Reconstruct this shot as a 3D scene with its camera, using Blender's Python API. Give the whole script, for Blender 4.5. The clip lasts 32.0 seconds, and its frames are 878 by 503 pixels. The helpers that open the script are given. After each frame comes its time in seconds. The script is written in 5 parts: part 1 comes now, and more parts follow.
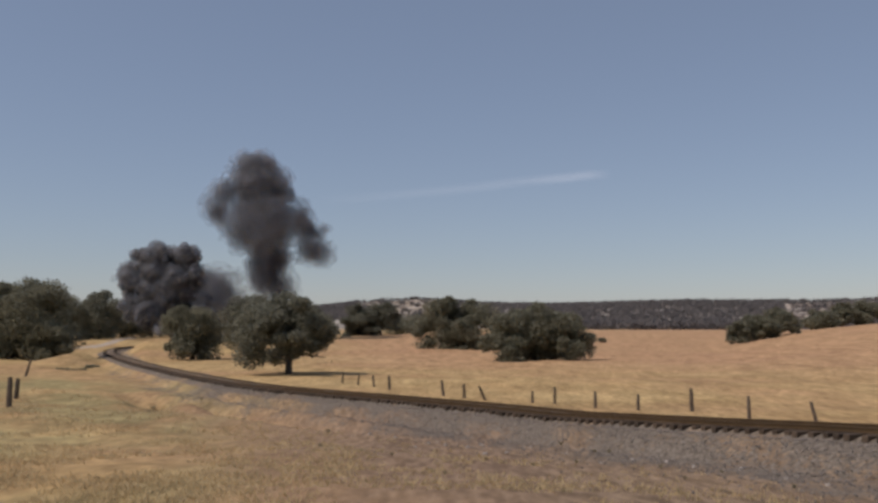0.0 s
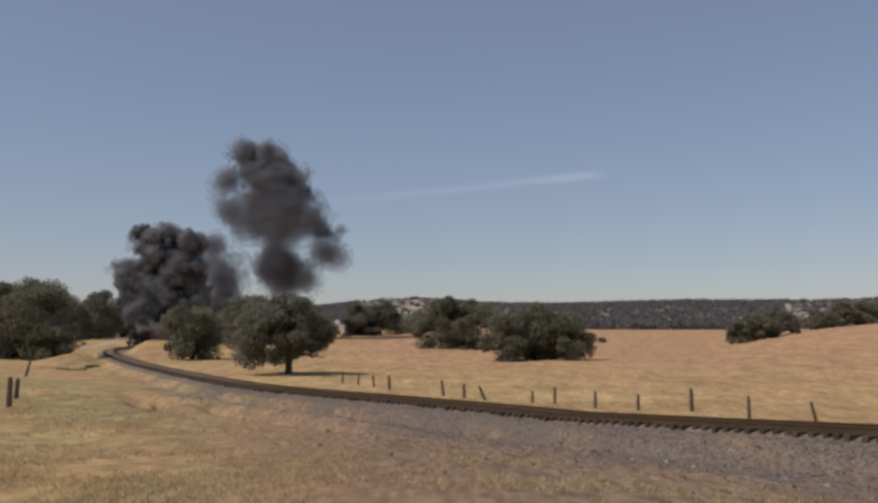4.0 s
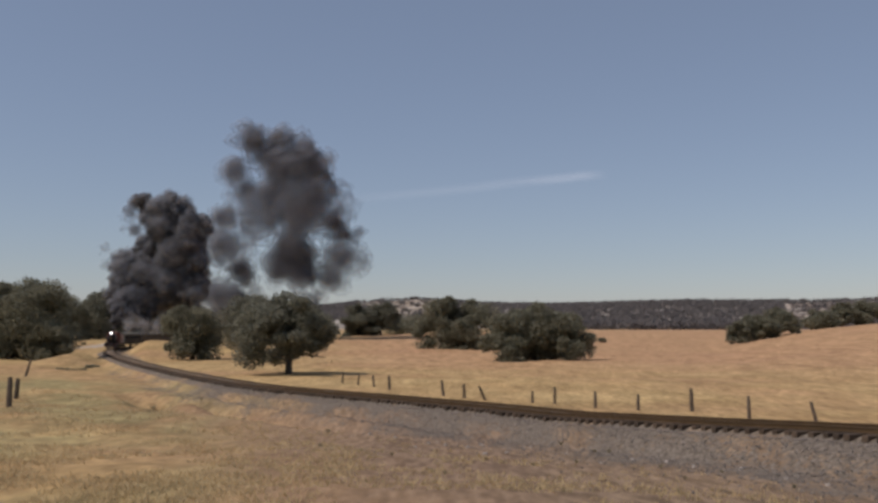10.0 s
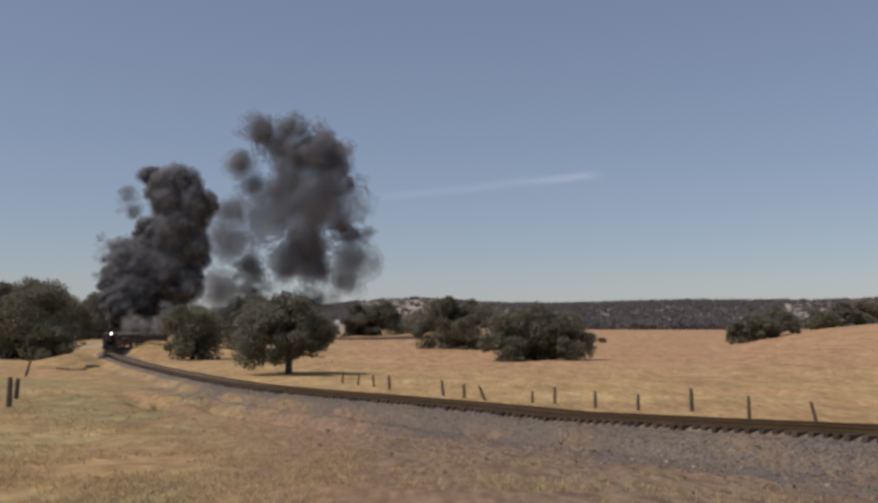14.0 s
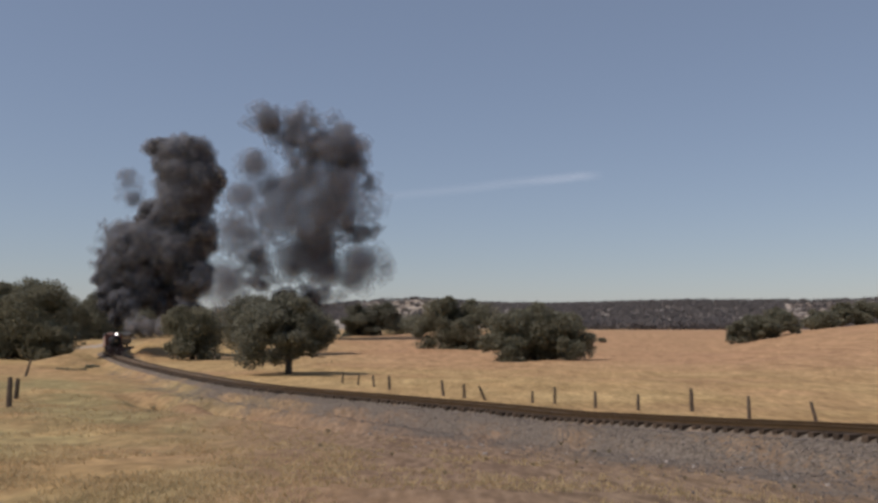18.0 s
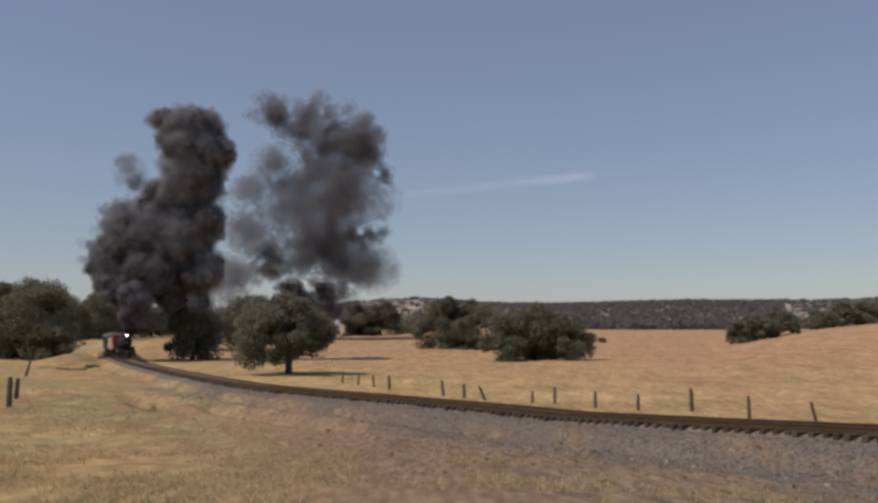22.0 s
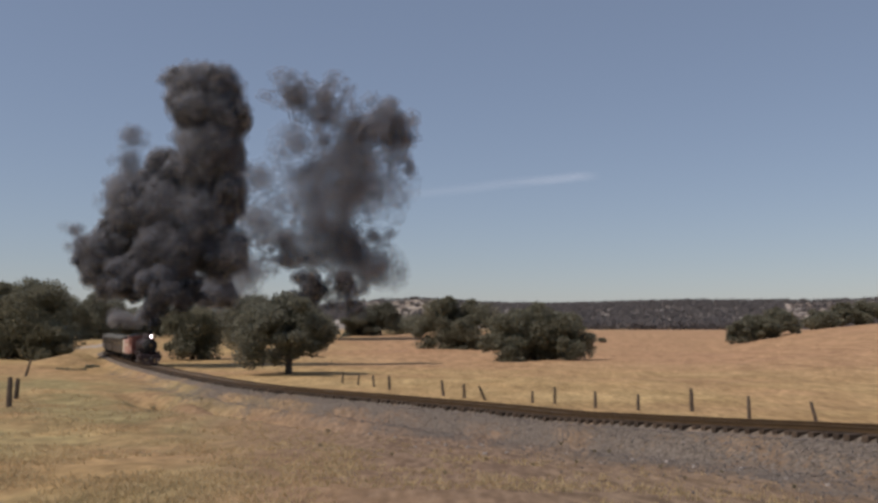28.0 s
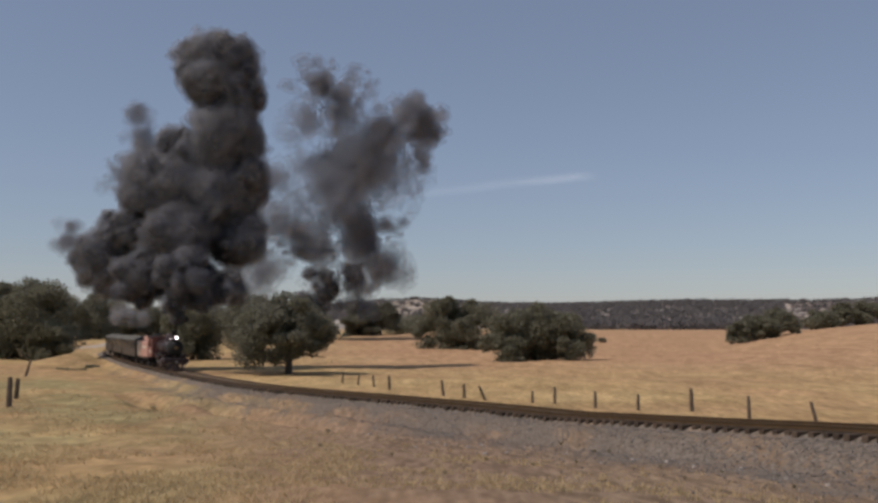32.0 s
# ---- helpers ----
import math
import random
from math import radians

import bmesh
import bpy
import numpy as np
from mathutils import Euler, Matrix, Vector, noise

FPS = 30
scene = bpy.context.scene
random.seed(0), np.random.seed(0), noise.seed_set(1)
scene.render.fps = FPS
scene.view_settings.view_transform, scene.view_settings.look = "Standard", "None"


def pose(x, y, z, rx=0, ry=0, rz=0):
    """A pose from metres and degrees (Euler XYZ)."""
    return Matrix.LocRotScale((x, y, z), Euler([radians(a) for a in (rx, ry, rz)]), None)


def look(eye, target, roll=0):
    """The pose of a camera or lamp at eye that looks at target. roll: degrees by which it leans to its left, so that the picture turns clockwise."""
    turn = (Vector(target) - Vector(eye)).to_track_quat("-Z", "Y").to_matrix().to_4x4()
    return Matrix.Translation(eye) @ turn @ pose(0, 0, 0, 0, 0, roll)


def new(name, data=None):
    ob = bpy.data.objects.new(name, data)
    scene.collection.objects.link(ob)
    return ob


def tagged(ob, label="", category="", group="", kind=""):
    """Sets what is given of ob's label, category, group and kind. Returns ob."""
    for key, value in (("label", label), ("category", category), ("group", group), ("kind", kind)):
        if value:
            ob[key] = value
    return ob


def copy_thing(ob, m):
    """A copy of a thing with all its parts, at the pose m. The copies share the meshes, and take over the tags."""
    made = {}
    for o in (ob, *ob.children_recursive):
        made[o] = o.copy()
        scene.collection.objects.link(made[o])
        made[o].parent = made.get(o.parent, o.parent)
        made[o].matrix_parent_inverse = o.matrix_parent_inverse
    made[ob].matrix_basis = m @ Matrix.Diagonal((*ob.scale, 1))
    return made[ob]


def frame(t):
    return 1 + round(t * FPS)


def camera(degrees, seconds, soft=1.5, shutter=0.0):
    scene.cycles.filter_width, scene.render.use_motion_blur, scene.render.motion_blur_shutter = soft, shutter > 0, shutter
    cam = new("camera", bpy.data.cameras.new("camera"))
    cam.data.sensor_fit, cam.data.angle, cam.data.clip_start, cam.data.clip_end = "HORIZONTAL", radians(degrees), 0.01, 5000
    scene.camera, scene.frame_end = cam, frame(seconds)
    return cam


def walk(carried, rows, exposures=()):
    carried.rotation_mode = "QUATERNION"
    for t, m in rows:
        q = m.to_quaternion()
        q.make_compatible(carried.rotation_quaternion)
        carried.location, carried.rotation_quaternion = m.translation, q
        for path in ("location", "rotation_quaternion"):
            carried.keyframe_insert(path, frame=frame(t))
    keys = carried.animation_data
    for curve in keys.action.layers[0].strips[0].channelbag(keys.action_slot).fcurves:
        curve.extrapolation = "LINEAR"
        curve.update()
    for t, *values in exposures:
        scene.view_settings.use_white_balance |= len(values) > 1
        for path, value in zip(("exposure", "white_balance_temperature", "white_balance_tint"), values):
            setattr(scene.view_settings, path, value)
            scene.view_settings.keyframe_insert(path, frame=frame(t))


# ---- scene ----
cam = camera(52.2, 32.0, soft=3.1)
EYE = Vector((0.0, 0.0, 6.0))
PITCH = math.atan(130.5 / 1600)
VIEW = look(EYE, EYE + Vector((0, math.cos(PITCH), math.sin(PITCH))) * 100)
walk(cam, [(0.0, VIEW), (32.0, VIEW)], exposures=[(0.0, 0.05, 6420.0, 17.0), (32.0, 0.05, 6420.0, 17.0)])

# ---- daylight ----
SUN_ELEV, SUN_AZ = 52, -115          # degrees above the horizon; degrees from straight ahead, to the right
world = bpy.data.worlds.new("sky")
scene.world = world
world.use_nodes = True
wn, wl = world.node_tree.nodes, world.node_tree.links
sky = wn.new("ShaderNodeTexSky")
sky.sky_type = "NISHITA"
sky.sun_disc = False
sky.sun_elevation, sky.sun_rotation = radians(SUN_ELEV), radians(SUN_AZ)
sky.air_density, sky.dust_density, sky.ozone_density = 1.0, 0.3, 1.5
hsv = wn.new("ShaderNodeHueSaturation")
hsv.inputs["Saturation"].default_value = 0.87
wl.new(sky.outputs[0], hsv.inputs["Color"])
even = wn.new("ShaderNodeMix")          # a constant blue-grey mixed in evens out the sky
even.data_type = "RGBA"
even.inputs["Factor"].default_value = 0.32
even.inputs[7].default_value = (3.5, 4.5, 5.9, 1)
wl.new(hsv.outputs[0], even.inputs[6])
wl.new(even.outputs[2], wn["Background"].inputs["Color"])
wn["Background"].inputs["Strength"].default_value = 0.072
sun = new("sun", bpy.data.lights.new("sun", "SUN"))
sun.data.energy, sun.data.angle, sun.data.color = 2.95, radians(0.5), (1.0, 0.94, 0.86)
sd = Vector((math.sin(radians(SUN_AZ)) * math.cos(radians(SUN_ELEV)), math.cos(radians(SUN_AZ)) * math.cos(radians(SUN_ELEV)), math.sin(radians(SUN_ELEV))))
sun.matrix_world = look(sd * 100, (0, 0, 0))


# ---- materials ----
def material(name, colour, rough=0.8, metal=0.0, vary=0.25, scale=2.0, fine=30.0, bump=0.3, spread=0.0, coord="Object", spec=0.3, second=None):
    """A surface with two scales of variation, bump and a spread from piece to piece."""
    m = bpy.data.materials.new(name)
    m.use_nodes = True
    n, l = m.node_tree.nodes, m.node_tree.links
    b = n["Principled BSDF"]
    b.inputs["Roughness"].default_value, b.inputs["Metallic"].default_value = rough, metal
    b.inputs["Specular IOR Level"].default_value = spec
    tc = n.new("ShaderNodeTexCoord")
    big, small = n.new("ShaderNodeTexNoise"), n.new("ShaderNodeTexNoise")
    for t, s in ((big, scale), (small, fine)):
        t.inputs["Scale"].default_value, t.inputs["Detail"].default_value = s, 5
        l.new(tc.outputs[coord], t.inputs["Vector"])
    ramp = n.new("ShaderNodeValToRGB")
    c = Vector(colour)
    d = Vector(second) if second else c * (1 + vary)
    e = ramp.color_ramp.elements
    e[0].position, e[1].position = 0.32, 0.68
    e[0].color, e[1].color = (*(c * (1 - vary)), 1), (*d, 1)
    add = n.new("ShaderNodeMath")
    add.operation = "MULTIPLY_ADD"
    add.inputs[1].default_value = 0.5
    l.new(small.outputs["Fac"], add.inputs[0])
    half = n.new("ShaderNodeMath")
    half.operation = "MULTIPLY"
    half.inputs[1].default_value = 0.5
    l.new(big.outputs["Fac"], half.inputs[0])
    l.new(half.outputs[0], add.inputs[2])
    l.new(add.outputs[0], ramp.inputs["Fac"])
    out = ramp.outputs["Color"]
    if spread:
        info = n.new("ShaderNodeObjectInfo")
        h = n.new("ShaderNodeHueSaturation")
        mm = n.new("ShaderNodeMapRange")
        mm.inputs["To Min"].default_value, mm.inputs["To Max"].default_value = 1 - spread, 1 + spread
        l.new(info.outputs["Random"], mm.inputs["Value"])
        l.new(mm.outputs[0], h.inputs["Value"])
        l.new(out, h.inputs["Color"])
        out = h.outputs[0]
    l.new(out, b.inputs["Base Color"])
    if bump:
        bp = n.new("ShaderNodeBump")
        bp.inputs["Strength"].default_value, bp.inputs["Distance"].default_value = bump, 0.05
        l.new(small.outputs["Fac"], bp.inputs["Height"])
        l.new(bp.outputs[0], b.inputs["Normal"])
    return m


def leaf_material(name, dark, light):
    """Leaves, each clump of its own tone."""
    m = bpy.data.materials.new(name)
    m.use_nodes = True
    n, l = m.node_tree.nodes, m.node_tree.links
    b = n["Principled BSDF"]
    b.inputs["Roughness"].default_value, b.inputs["Specular IOR Level"].default_value = 0.7, 0.2
    g = n.new("ShaderNodeNewGeometry")
    ramp = n.new("ShaderNodeValToRGB")
    ramp.color_ramp.elements[0].color, ramp.color_ramp.elements[1].color = (*dark, 1), (*light, 1)
    tc, big = n.new("ShaderNodeTexCoord"), n.new("ShaderNodeTexNoise")
    big.inputs["Scale"].default_value = 0.4
    l.new(tc.outputs["Object"], big.inputs["Vector"])
    mix = n.new("ShaderNodeMath")
    mix.operation = "MULTIPLY"
    l.new(g.outputs["Random Per Island"], mix.inputs[0])
    l.new(big.outputs["Fac"], mix.inputs[1])
    two = n.new("ShaderNodeMath")
    two.operation = "MULTIPLY"
    two.inputs[1].default_value = 1.7
    l.new(mix.outputs[0], two.inputs[0])
    l.new(two.outputs[0], ramp.inputs["Fac"])
    l.new(ramp.outputs[0], b.inputs["Base Color"])
    tr, ms = n.new("ShaderNodeBsdfTranslucent"), n.new("ShaderNodeMixShader")
    ms.inputs["Fac"].default_value = 0.5
    l.new(ramp.outputs[0], tr.inputs["Color"])
    l.new(b.outputs[0], ms.inputs[1])
    l.new(tr.outputs[0], ms.inputs[2])
    l.new(ms.outputs[0], n["Material Output"].inputs["Surface"])
    return m


def glow_material(name, colour, strength):
    m = bpy.data.materials.new(name)
    m.use_nodes = True
    b = m.node_tree.nodes["Principled BSDF"]
    b.inputs["Emission Color"].default_value = (*colour, 1)
    b.inputs["Emission Strength"].default_value = strength
    return m


def ground_material():
    """Dry grass with worn and green patches; broken stone and bare earth where the attribute 'stone' says so."""
    m = bpy.data.materials.new("dry_grass_ground")
    m.use_nodes = True
    n, l = m.node_tree.nodes, m.node_tree.links
    b = n["Principled BSDF"]
    b.inputs["Roughness"].default_value, b.inputs["Specular IOR Level"].default_value = 0.95, 0.1
    tc = n.new("ShaderNodeTexCoord")

    def noise_tex(scale, detail=6, stretch=None):
        t = n.new("ShaderNodeTexNoise")
        t.inputs["Scale"].default_value, t.inputs["Detail"].default_value = scale, detail
        if stretch:
            mp = n.new("ShaderNodeMapping")
            mp.inputs["Scale"].default_value = stretch
            l.new(tc.outputs["Object"], mp.inputs["Vector"])
            l.new(mp.outputs[0], t.inputs["Vector"])
        else:
            l.new(tc.outputs["Object"], t.inputs["Vector"])
        return t.outputs["Fac"]

    def ramp(src, stops):
        r = n.new("ShaderNodeValToRGB")
        e = r.color_ramp.elements
        e[0].position, e[0].color = stops[0][0], (*stops[0][1], 1)
        e[1].position, e[1].color = stops[-1][0], (*stops[-1][1], 1)
        for p, c in stops[1:-1]:
            q = e.new(p)
            q.color = (*c, 1)
        l.new(src, r.inputs["Fac"])
        return r.outputs["Color"]

    def mixed(fac, a, c, kind="MIX"):
        x = n.new("ShaderNodeMix")
        x.data_type, x.blend_type = "RGBA", kind
        if isinstance(fac, float):
            x.inputs["Factor"].default_value = fac
        else:
            l.new(fac, x.inputs["Factor"])
        l.new(a, x.inputs[6])
        l.new(c, x.inputs[7])
        return x.outputs[2]

    straw = ramp(noise_tex(0.03, 8, (1.0, 1.4, 1.0)), [(0.3, GRASS_A), (0.5, GRASS_B), (0.68, GRASS_C)])
    green = n.new("ShaderNodeRGB")
    green.outputs[0].default_value = (0.325, 0.266, 0.133, 1)
    gmask = n.new("ShaderNodeMapRange")
    gmask.inputs["From Min"].default_value, gmask.inputs["From Max"].default_value, gmask.inputs["To Max"].default_value = 0.42, 0.58, 0.9
    l.new(noise_tex(0.26, 6, (1.0, 0.3, 1.0)), gmask.inputs["Value"])
    lush, share = n.new("ShaderNodeAttribute"), n.new("ShaderNodeMath")
    lush.attribute_name = "olive"
    share.operation, share.use_clamp = "MULTIPLY", True
    l.new(gmask.outputs[0], share.inputs[0])
    l.new(lush.outputs["Fac"], share.inputs[1])
    straw = mixed(share.outputs[0], straw, green.outputs[0])
    rosy, russet = n.new("ShaderNodeAttribute"), n.new("ShaderNodeRGB")
    rosy.attribute_name = "rosy"
    russet.outputs[0].default_value = (0.45, 0.272, 0.165, 1)
    straw = mixed(rosy.outputs["Fac"], straw, russet.outputs[0])
    tuft = ramp(noise_tex(3.6, 9, (1.0, 0.25, 1.0)), [(0.32, (0.68, 0.66, 0.63)), (0.65, (1.14, 1.13, 1.1))])
    blotch = ramp(noise_tex(0.5, 7, (1.0, 0.3, 1.0)), [(0.30, (0.74, 0.72, 0.69)), (0.62, (1.14, 1.13, 1.11))])
    streak = ramp(noise_tex(1.4, 8, (1.0, 0.3, 1.0)), [(0.3, (0.82, 0.81, 0.79)), (0.66, (1.12, 1.1, 1.06))])
    grass = mixed(1.0, mixed(1.0, mixed(1.0, straw, tuft, "MULTIPLY"), blotch, "MULTIPLY"), streak, "MULTIPLY")
    v = n.new("ShaderNodeTexVoronoi")
    v.inputs["Scale"].default_value = 13.0
    l.new(tc.outputs["Object"], v.inputs["Vector"])
    stone = ramp(v.outputs["Color"], [(0.1, (0.102, 0.08, 0.06)), (0.5, (0.154, 0.125, 0.097)), (0.9, (0.23, 0.192, 0.152))])
    at = n.new("ShaderNodeAttribute")
    at.attribute_name = "stone"
    edge = n.new("ShaderNodeMath")
    edge.operation = "MULTIPLY_ADD"
    edge.inputs[1].default_value, edge.inputs[2].default_value = 5.5, -2.75
    speck = n.new("ShaderNodeMath")
    speck.operation = "MULTIPLY_ADD"
    speck.inputs[1].default_value = 0.5
    l.new(noise_tex(6.0, 5), speck.inputs[0])
    broad = n.new("ShaderNodeMath")
    broad.operation, broad.inputs[1].default_value = "MULTIPLY", 0.5
    l.new(noise_tex(0.45, 7, (1.0, 0.5, 1.0)), broad.inputs[0])
    l.new(broad.outputs[0], speck.inputs[2])
    l.new(speck.outputs[0], edge.inputs[0])
    ad = n.new("ShaderNodeMath")
    ad.operation, ad.use_clamp = "ADD", True
    l.new(at.outputs["Fac"], ad.inputs[0])
    only, part_ = n.new("ShaderNodeMath"), n.new("ShaderNodeMath")
    only.operation, only.use_clamp, only.inputs[1].default_value = "MULTIPLY", True, 5.0
    part_.operation = "MULTIPLY"
    l.new(at.outputs["Fac"], only.inputs[0])
    l.new(only.outputs[0], part_.inputs[0])
    l.new(edge.outputs[0], part_.inputs[1])
    l.new(part_.outputs[0], ad.inputs[1])
    sel = n.new("ShaderNodeMapRange")
    sel.interpolation_type = "SMOOTHSTEP"
    sel.inputs["From Min"].default_value, sel.inputs["From Max"].default_value = 0.2, 0.85
    l.new(ad.outputs[0], sel.inputs["Value"])
    red = n.new("ShaderNodeAttribute")
    red.attribute_name = "earth"
    earth = ramp(noise_tex(3.4, 9, (1.0, 0.2, 1.0)), [(0.36, (0.115, 0.076, 0.052)), (0.50, (0.188, 0.127, 0.087)), (0.66, (0.285, 0.2, 0.135))])
    em = n.new("ShaderNodeMath")
    em.operation, em.use_clamp = "MULTIPLY_ADD", True
    em.inputs[1].default_value, em.inputs[2].default_value = 1.0, 0.0
    l.new(red.outputs["Fac"], em.inputs[0])
    grass = mixed(em.outputs[0], grass, earth)
    sc = n.new("ShaderNodeAttribute")
    sc.attribute_name = "scrub"
    brush = ramp(noise_tex(0.03, 8), [(0.3, (0.13, 0.112, 0.10)), (0.50, (0.17, 0.15, 0.13)), (0.56, (0.52, 0.48, 0.42))])
    grass = mixed(sc.outputs["Fac"], grass, brush)
    l.new(mixed(sel.outputs[0], grass, stone), b.inputs["Base Color"])
    bp = n.new("ShaderNodeBump")
    bp.inputs["Strength"].default_value, bp.inputs["Distance"].default_value = 0.5, 0.1
    l.new(noise_tex(5.0, 8), bp.inputs["Height"])
    l.new(bp.outputs[0], b.inputs["Normal"])
    return m


GRASS_A, GRASS_B, GRASS_C = (0.42, 0.262, 0.15), (0.44, 0.302, 0.15), (0.53, 0.388, 0.2)
GROUND = ground_material()
BALLAST = material("ballast_stone", (0.21, 0.195, 0.19), 0.95, vary=0.45, scale=1.2, fine=9, bump=0.8, spec=0.1)
STONE = material("loose_stone", (0.17, 0.146, 0.126), 0.9, vary=0.4, scale=3, fine=20, bump=0.4, spread=0.3, spec=0.1)
TIE_WOOD = material("tarred_tie_wood", (0.07, 0.048, 0.031), 0.9, vary=0.4, scale=1.5, fine=18, bump=0.5, spread=0.35)
RAIL_STEEL = material("rusty_rail_steel", (0.10, 0.062, 0.03), 0.6, metal=0.4, vary=0.35, scale=2, fine=25, bump=0.3)
POST_WOOD = material("weathered_post_wood", (0.10, 0.075, 0.055), 0.9, vary=0.4, scale=3, fine=30, bump=0.6, spread=0.3)
BARK = material("oak_bark", (0.07, 0.058, 0.046), 0.95, vary=0.4, scale=2, fine=14, bump=0.9)
LEAF = leaf_material("oak_leaves", (0.155, 0.149, 0.105), (0.305, 0.288, 0.192))
# darker copy of the oak leaves, with shade put into its colour
LEAF_DARK = leaf_material("shaded_oak_leaves", (0.15, 0.147, 0.11), (0.275, 0.264, 0.186))
# greyer leaves: the haze of distance is put into this colour
LEAF_FAR = leaf_material("far_woods_leaves", (0.115, 0.104, 0.10), (0.20, 0.175, 0.158))
STRAW = leaf_material("straw_blades", (0.46, 0.335, 0.175), (0.63, 0.48, 0.265))
IRON = material("black_engine_iron", (0.042, 0.024, 0.022), 0.45, metal=0.3, vary=0.4, scale=2, fine=20, bump=0.15, spec=0.5)
SOOT = material("sooty_smokebox_iron", (0.022, 0.021, 0.02), 0.8, vary=0.4, scale=2, fine=20, bump=0.2)
STEEL = material("worn_steel", (0.22, 0.21, 0.2), 0.4, metal=0.8, vary=0.3, scale=4, fine=30, bump=0.1)
BRASS = material("dull_brass", (0.20, 0.13, 0.06), 0.4, metal=0.8, vary=0.2, scale=4, fine=30, bump=0.1)
CAB_RED = material("dark_red_cab_paint", (0.21, 0.085, 0.066), 0.5, vary=0.3, scale=1.2, fine=15, bump=0.1)
RUST_RED = material("rust_red_tender_paint", (0.44, 0.25, 0.19), 0.65, vary=0.3, scale=1.0, fine=12, bump=0.2)
CREAM = material("cream_paint", (0.55, 0.47, 0.36), 0.6, vary=0.15, scale=1.2, fine=15, bump=0.1)
CAR_GREEN = material("dark_olive_car_paint", (0.07, 0.053, 0.038), 0.6, vary=0.25, scale=0.8, fine=12, bump=0.2)
CAR_ROOF = material("pale_car_roof", (0.11, 0.102, 0.08), 0.8, vary=0.25, scale=0.8, fine=12, bump=0.2)
GLASS = material("dark_window_glass", (0.03, 0.035, 0.04), 0.08, vary=0.1, scale=2, fine=6, bump=0, spec=0.6)
LAMP_GLOW = glow_material("headlight_glow", (1.0, 0.95, 0.9), 10.0)
PALE_ROCK = material("pale_rock", (0.40, 0.35, 0.30), 0.9, vary=0.3, scale=2, fine=14, bump=0.5, spread=0.15, spec=0.1)
WEED = leaf_material("dry_weed", (0.24, 0.2, 0.12), (0.42, 0.35, 0.21))
DUST = material("pale_road_dust", (0.42, 0.34, 0.265), 0.95, vary=0.15, scale=0.3, fine=4, bump=0.3, spec=0.1)


def smoke_material(name, dark, light, scale):
    """Soot: scatters light forwards and back, each billow mottled in its own way."""
    m = bpy.data.materials.new(name)
    m.use_nodes = True
    n, l = m.node_tree.nodes, m.node_tree.links
    b = n["Principled BSDF"]
    b.inputs["Roughness"].default_value, b.inputs["Specular IOR Level"].default_value = 1.0, 0.0
    tc, info = n.new("ShaderNodeTexCoord"), n.new("ShaderNodeObjectInfo")
    mul = n.new("ShaderNodeMath")
    mul.operation, mul.inputs[1].default_value = "MULTIPLY", 40.0
    l.new(info.outputs["Random"], mul.inputs[0])
    t, r = n.new("ShaderNodeTexNoise"), n.new("ShaderNodeValToRGB")
    t.noise_dimensions = "4D"
    t.inputs["Scale"].default_value, t.inputs["Detail"].default_value = scale, 6
    l.new(tc.outputs["Object"], t.inputs["Vector"])
    l.new(mul.outputs[0], t.inputs["W"])
    e = r.color_ramp.elements
    e[0].position, e[1].position = 0.3, 0.7
    e[0].color, e[1].color = (*dark, 1), (*light, 1)
    l.new(t.outputs["Fac"], r.inputs["Fac"])
    l.new(r.outputs[0], b.inputs["Base Color"])
    tl, half = n.new("ShaderNodeBsdfTranslucent"), n.new("ShaderNodeMixShader")
    l.new(r.outputs[0], tl.inputs["Color"])
    l.new(b.outputs[0], half.inputs[1])
    l.new(tl.outputs[0], half.inputs[2])
    l.new(half.outputs[0], n["Material Output"].inputs["Surface"])
    return m


def billow_material(name, dark, light, scale, ragged):
    """Thick soot: layers that let light through by their thickness, torn at the edges."""
    m = smoke_material(name, dark, light, scale)
    n, l = m.node_tree.nodes, m.node_tree.links
    body = n["Material Output"].inputs["Surface"].links[0].from_node
    body.inputs["Fac"].default_value = 0.55
    clear, mix, at = n.new("ShaderNodeBsdfTransparent"), n.new("ShaderNodeMixShader"), n.new("ShaderNodeAttribute")
    at.attribute_name = "thick"
    tear, reach, mul = n.new("ShaderNodeTexNoise"), n.new("ShaderNodeMapRange"), n.new("ShaderNodeMath")
    tear.noise_dimensions = "4D"
    tear.inputs["Scale"].default_value, tear.inputs["Detail"].default_value, tear.inputs["Roughness"].default_value = 2.3, 5, 0.6
    coord = next(k for k in n if k.bl_idname == "ShaderNodeTexCoord")
    seed = next(k for k in n if k.bl_idname == "ShaderNodeMath" and k.inputs[1].default_value == 40.0)
    l.new(coord.outputs["Object"], tear.inputs["Vector"])
    l.new(seed.outputs[0], tear.inputs["W"])
    reach.inputs["From Min"].default_value, reach.inputs["From Max"].default_value = 0.5 - ragged, 0.5 + ragged * 0.6
    l.new(tear.outputs["Fac"], reach.inputs["Value"])
    mul.operation, mul.use_clamp = "MULTIPLY", True
    l.new(at.outputs["Fac"], mul.inputs[0])
    l.new(reach.outputs[0], mul.inputs[1])
    l.new(mul.outputs[0], mix.inputs["Fac"])
    l.new(clear.outputs[0], mix.inputs[1])
    l.new(body.outputs[0], mix.inputs[2])
    l.new(mix.outputs[0], n["Material Output"].inputs["Surface"])
    return m


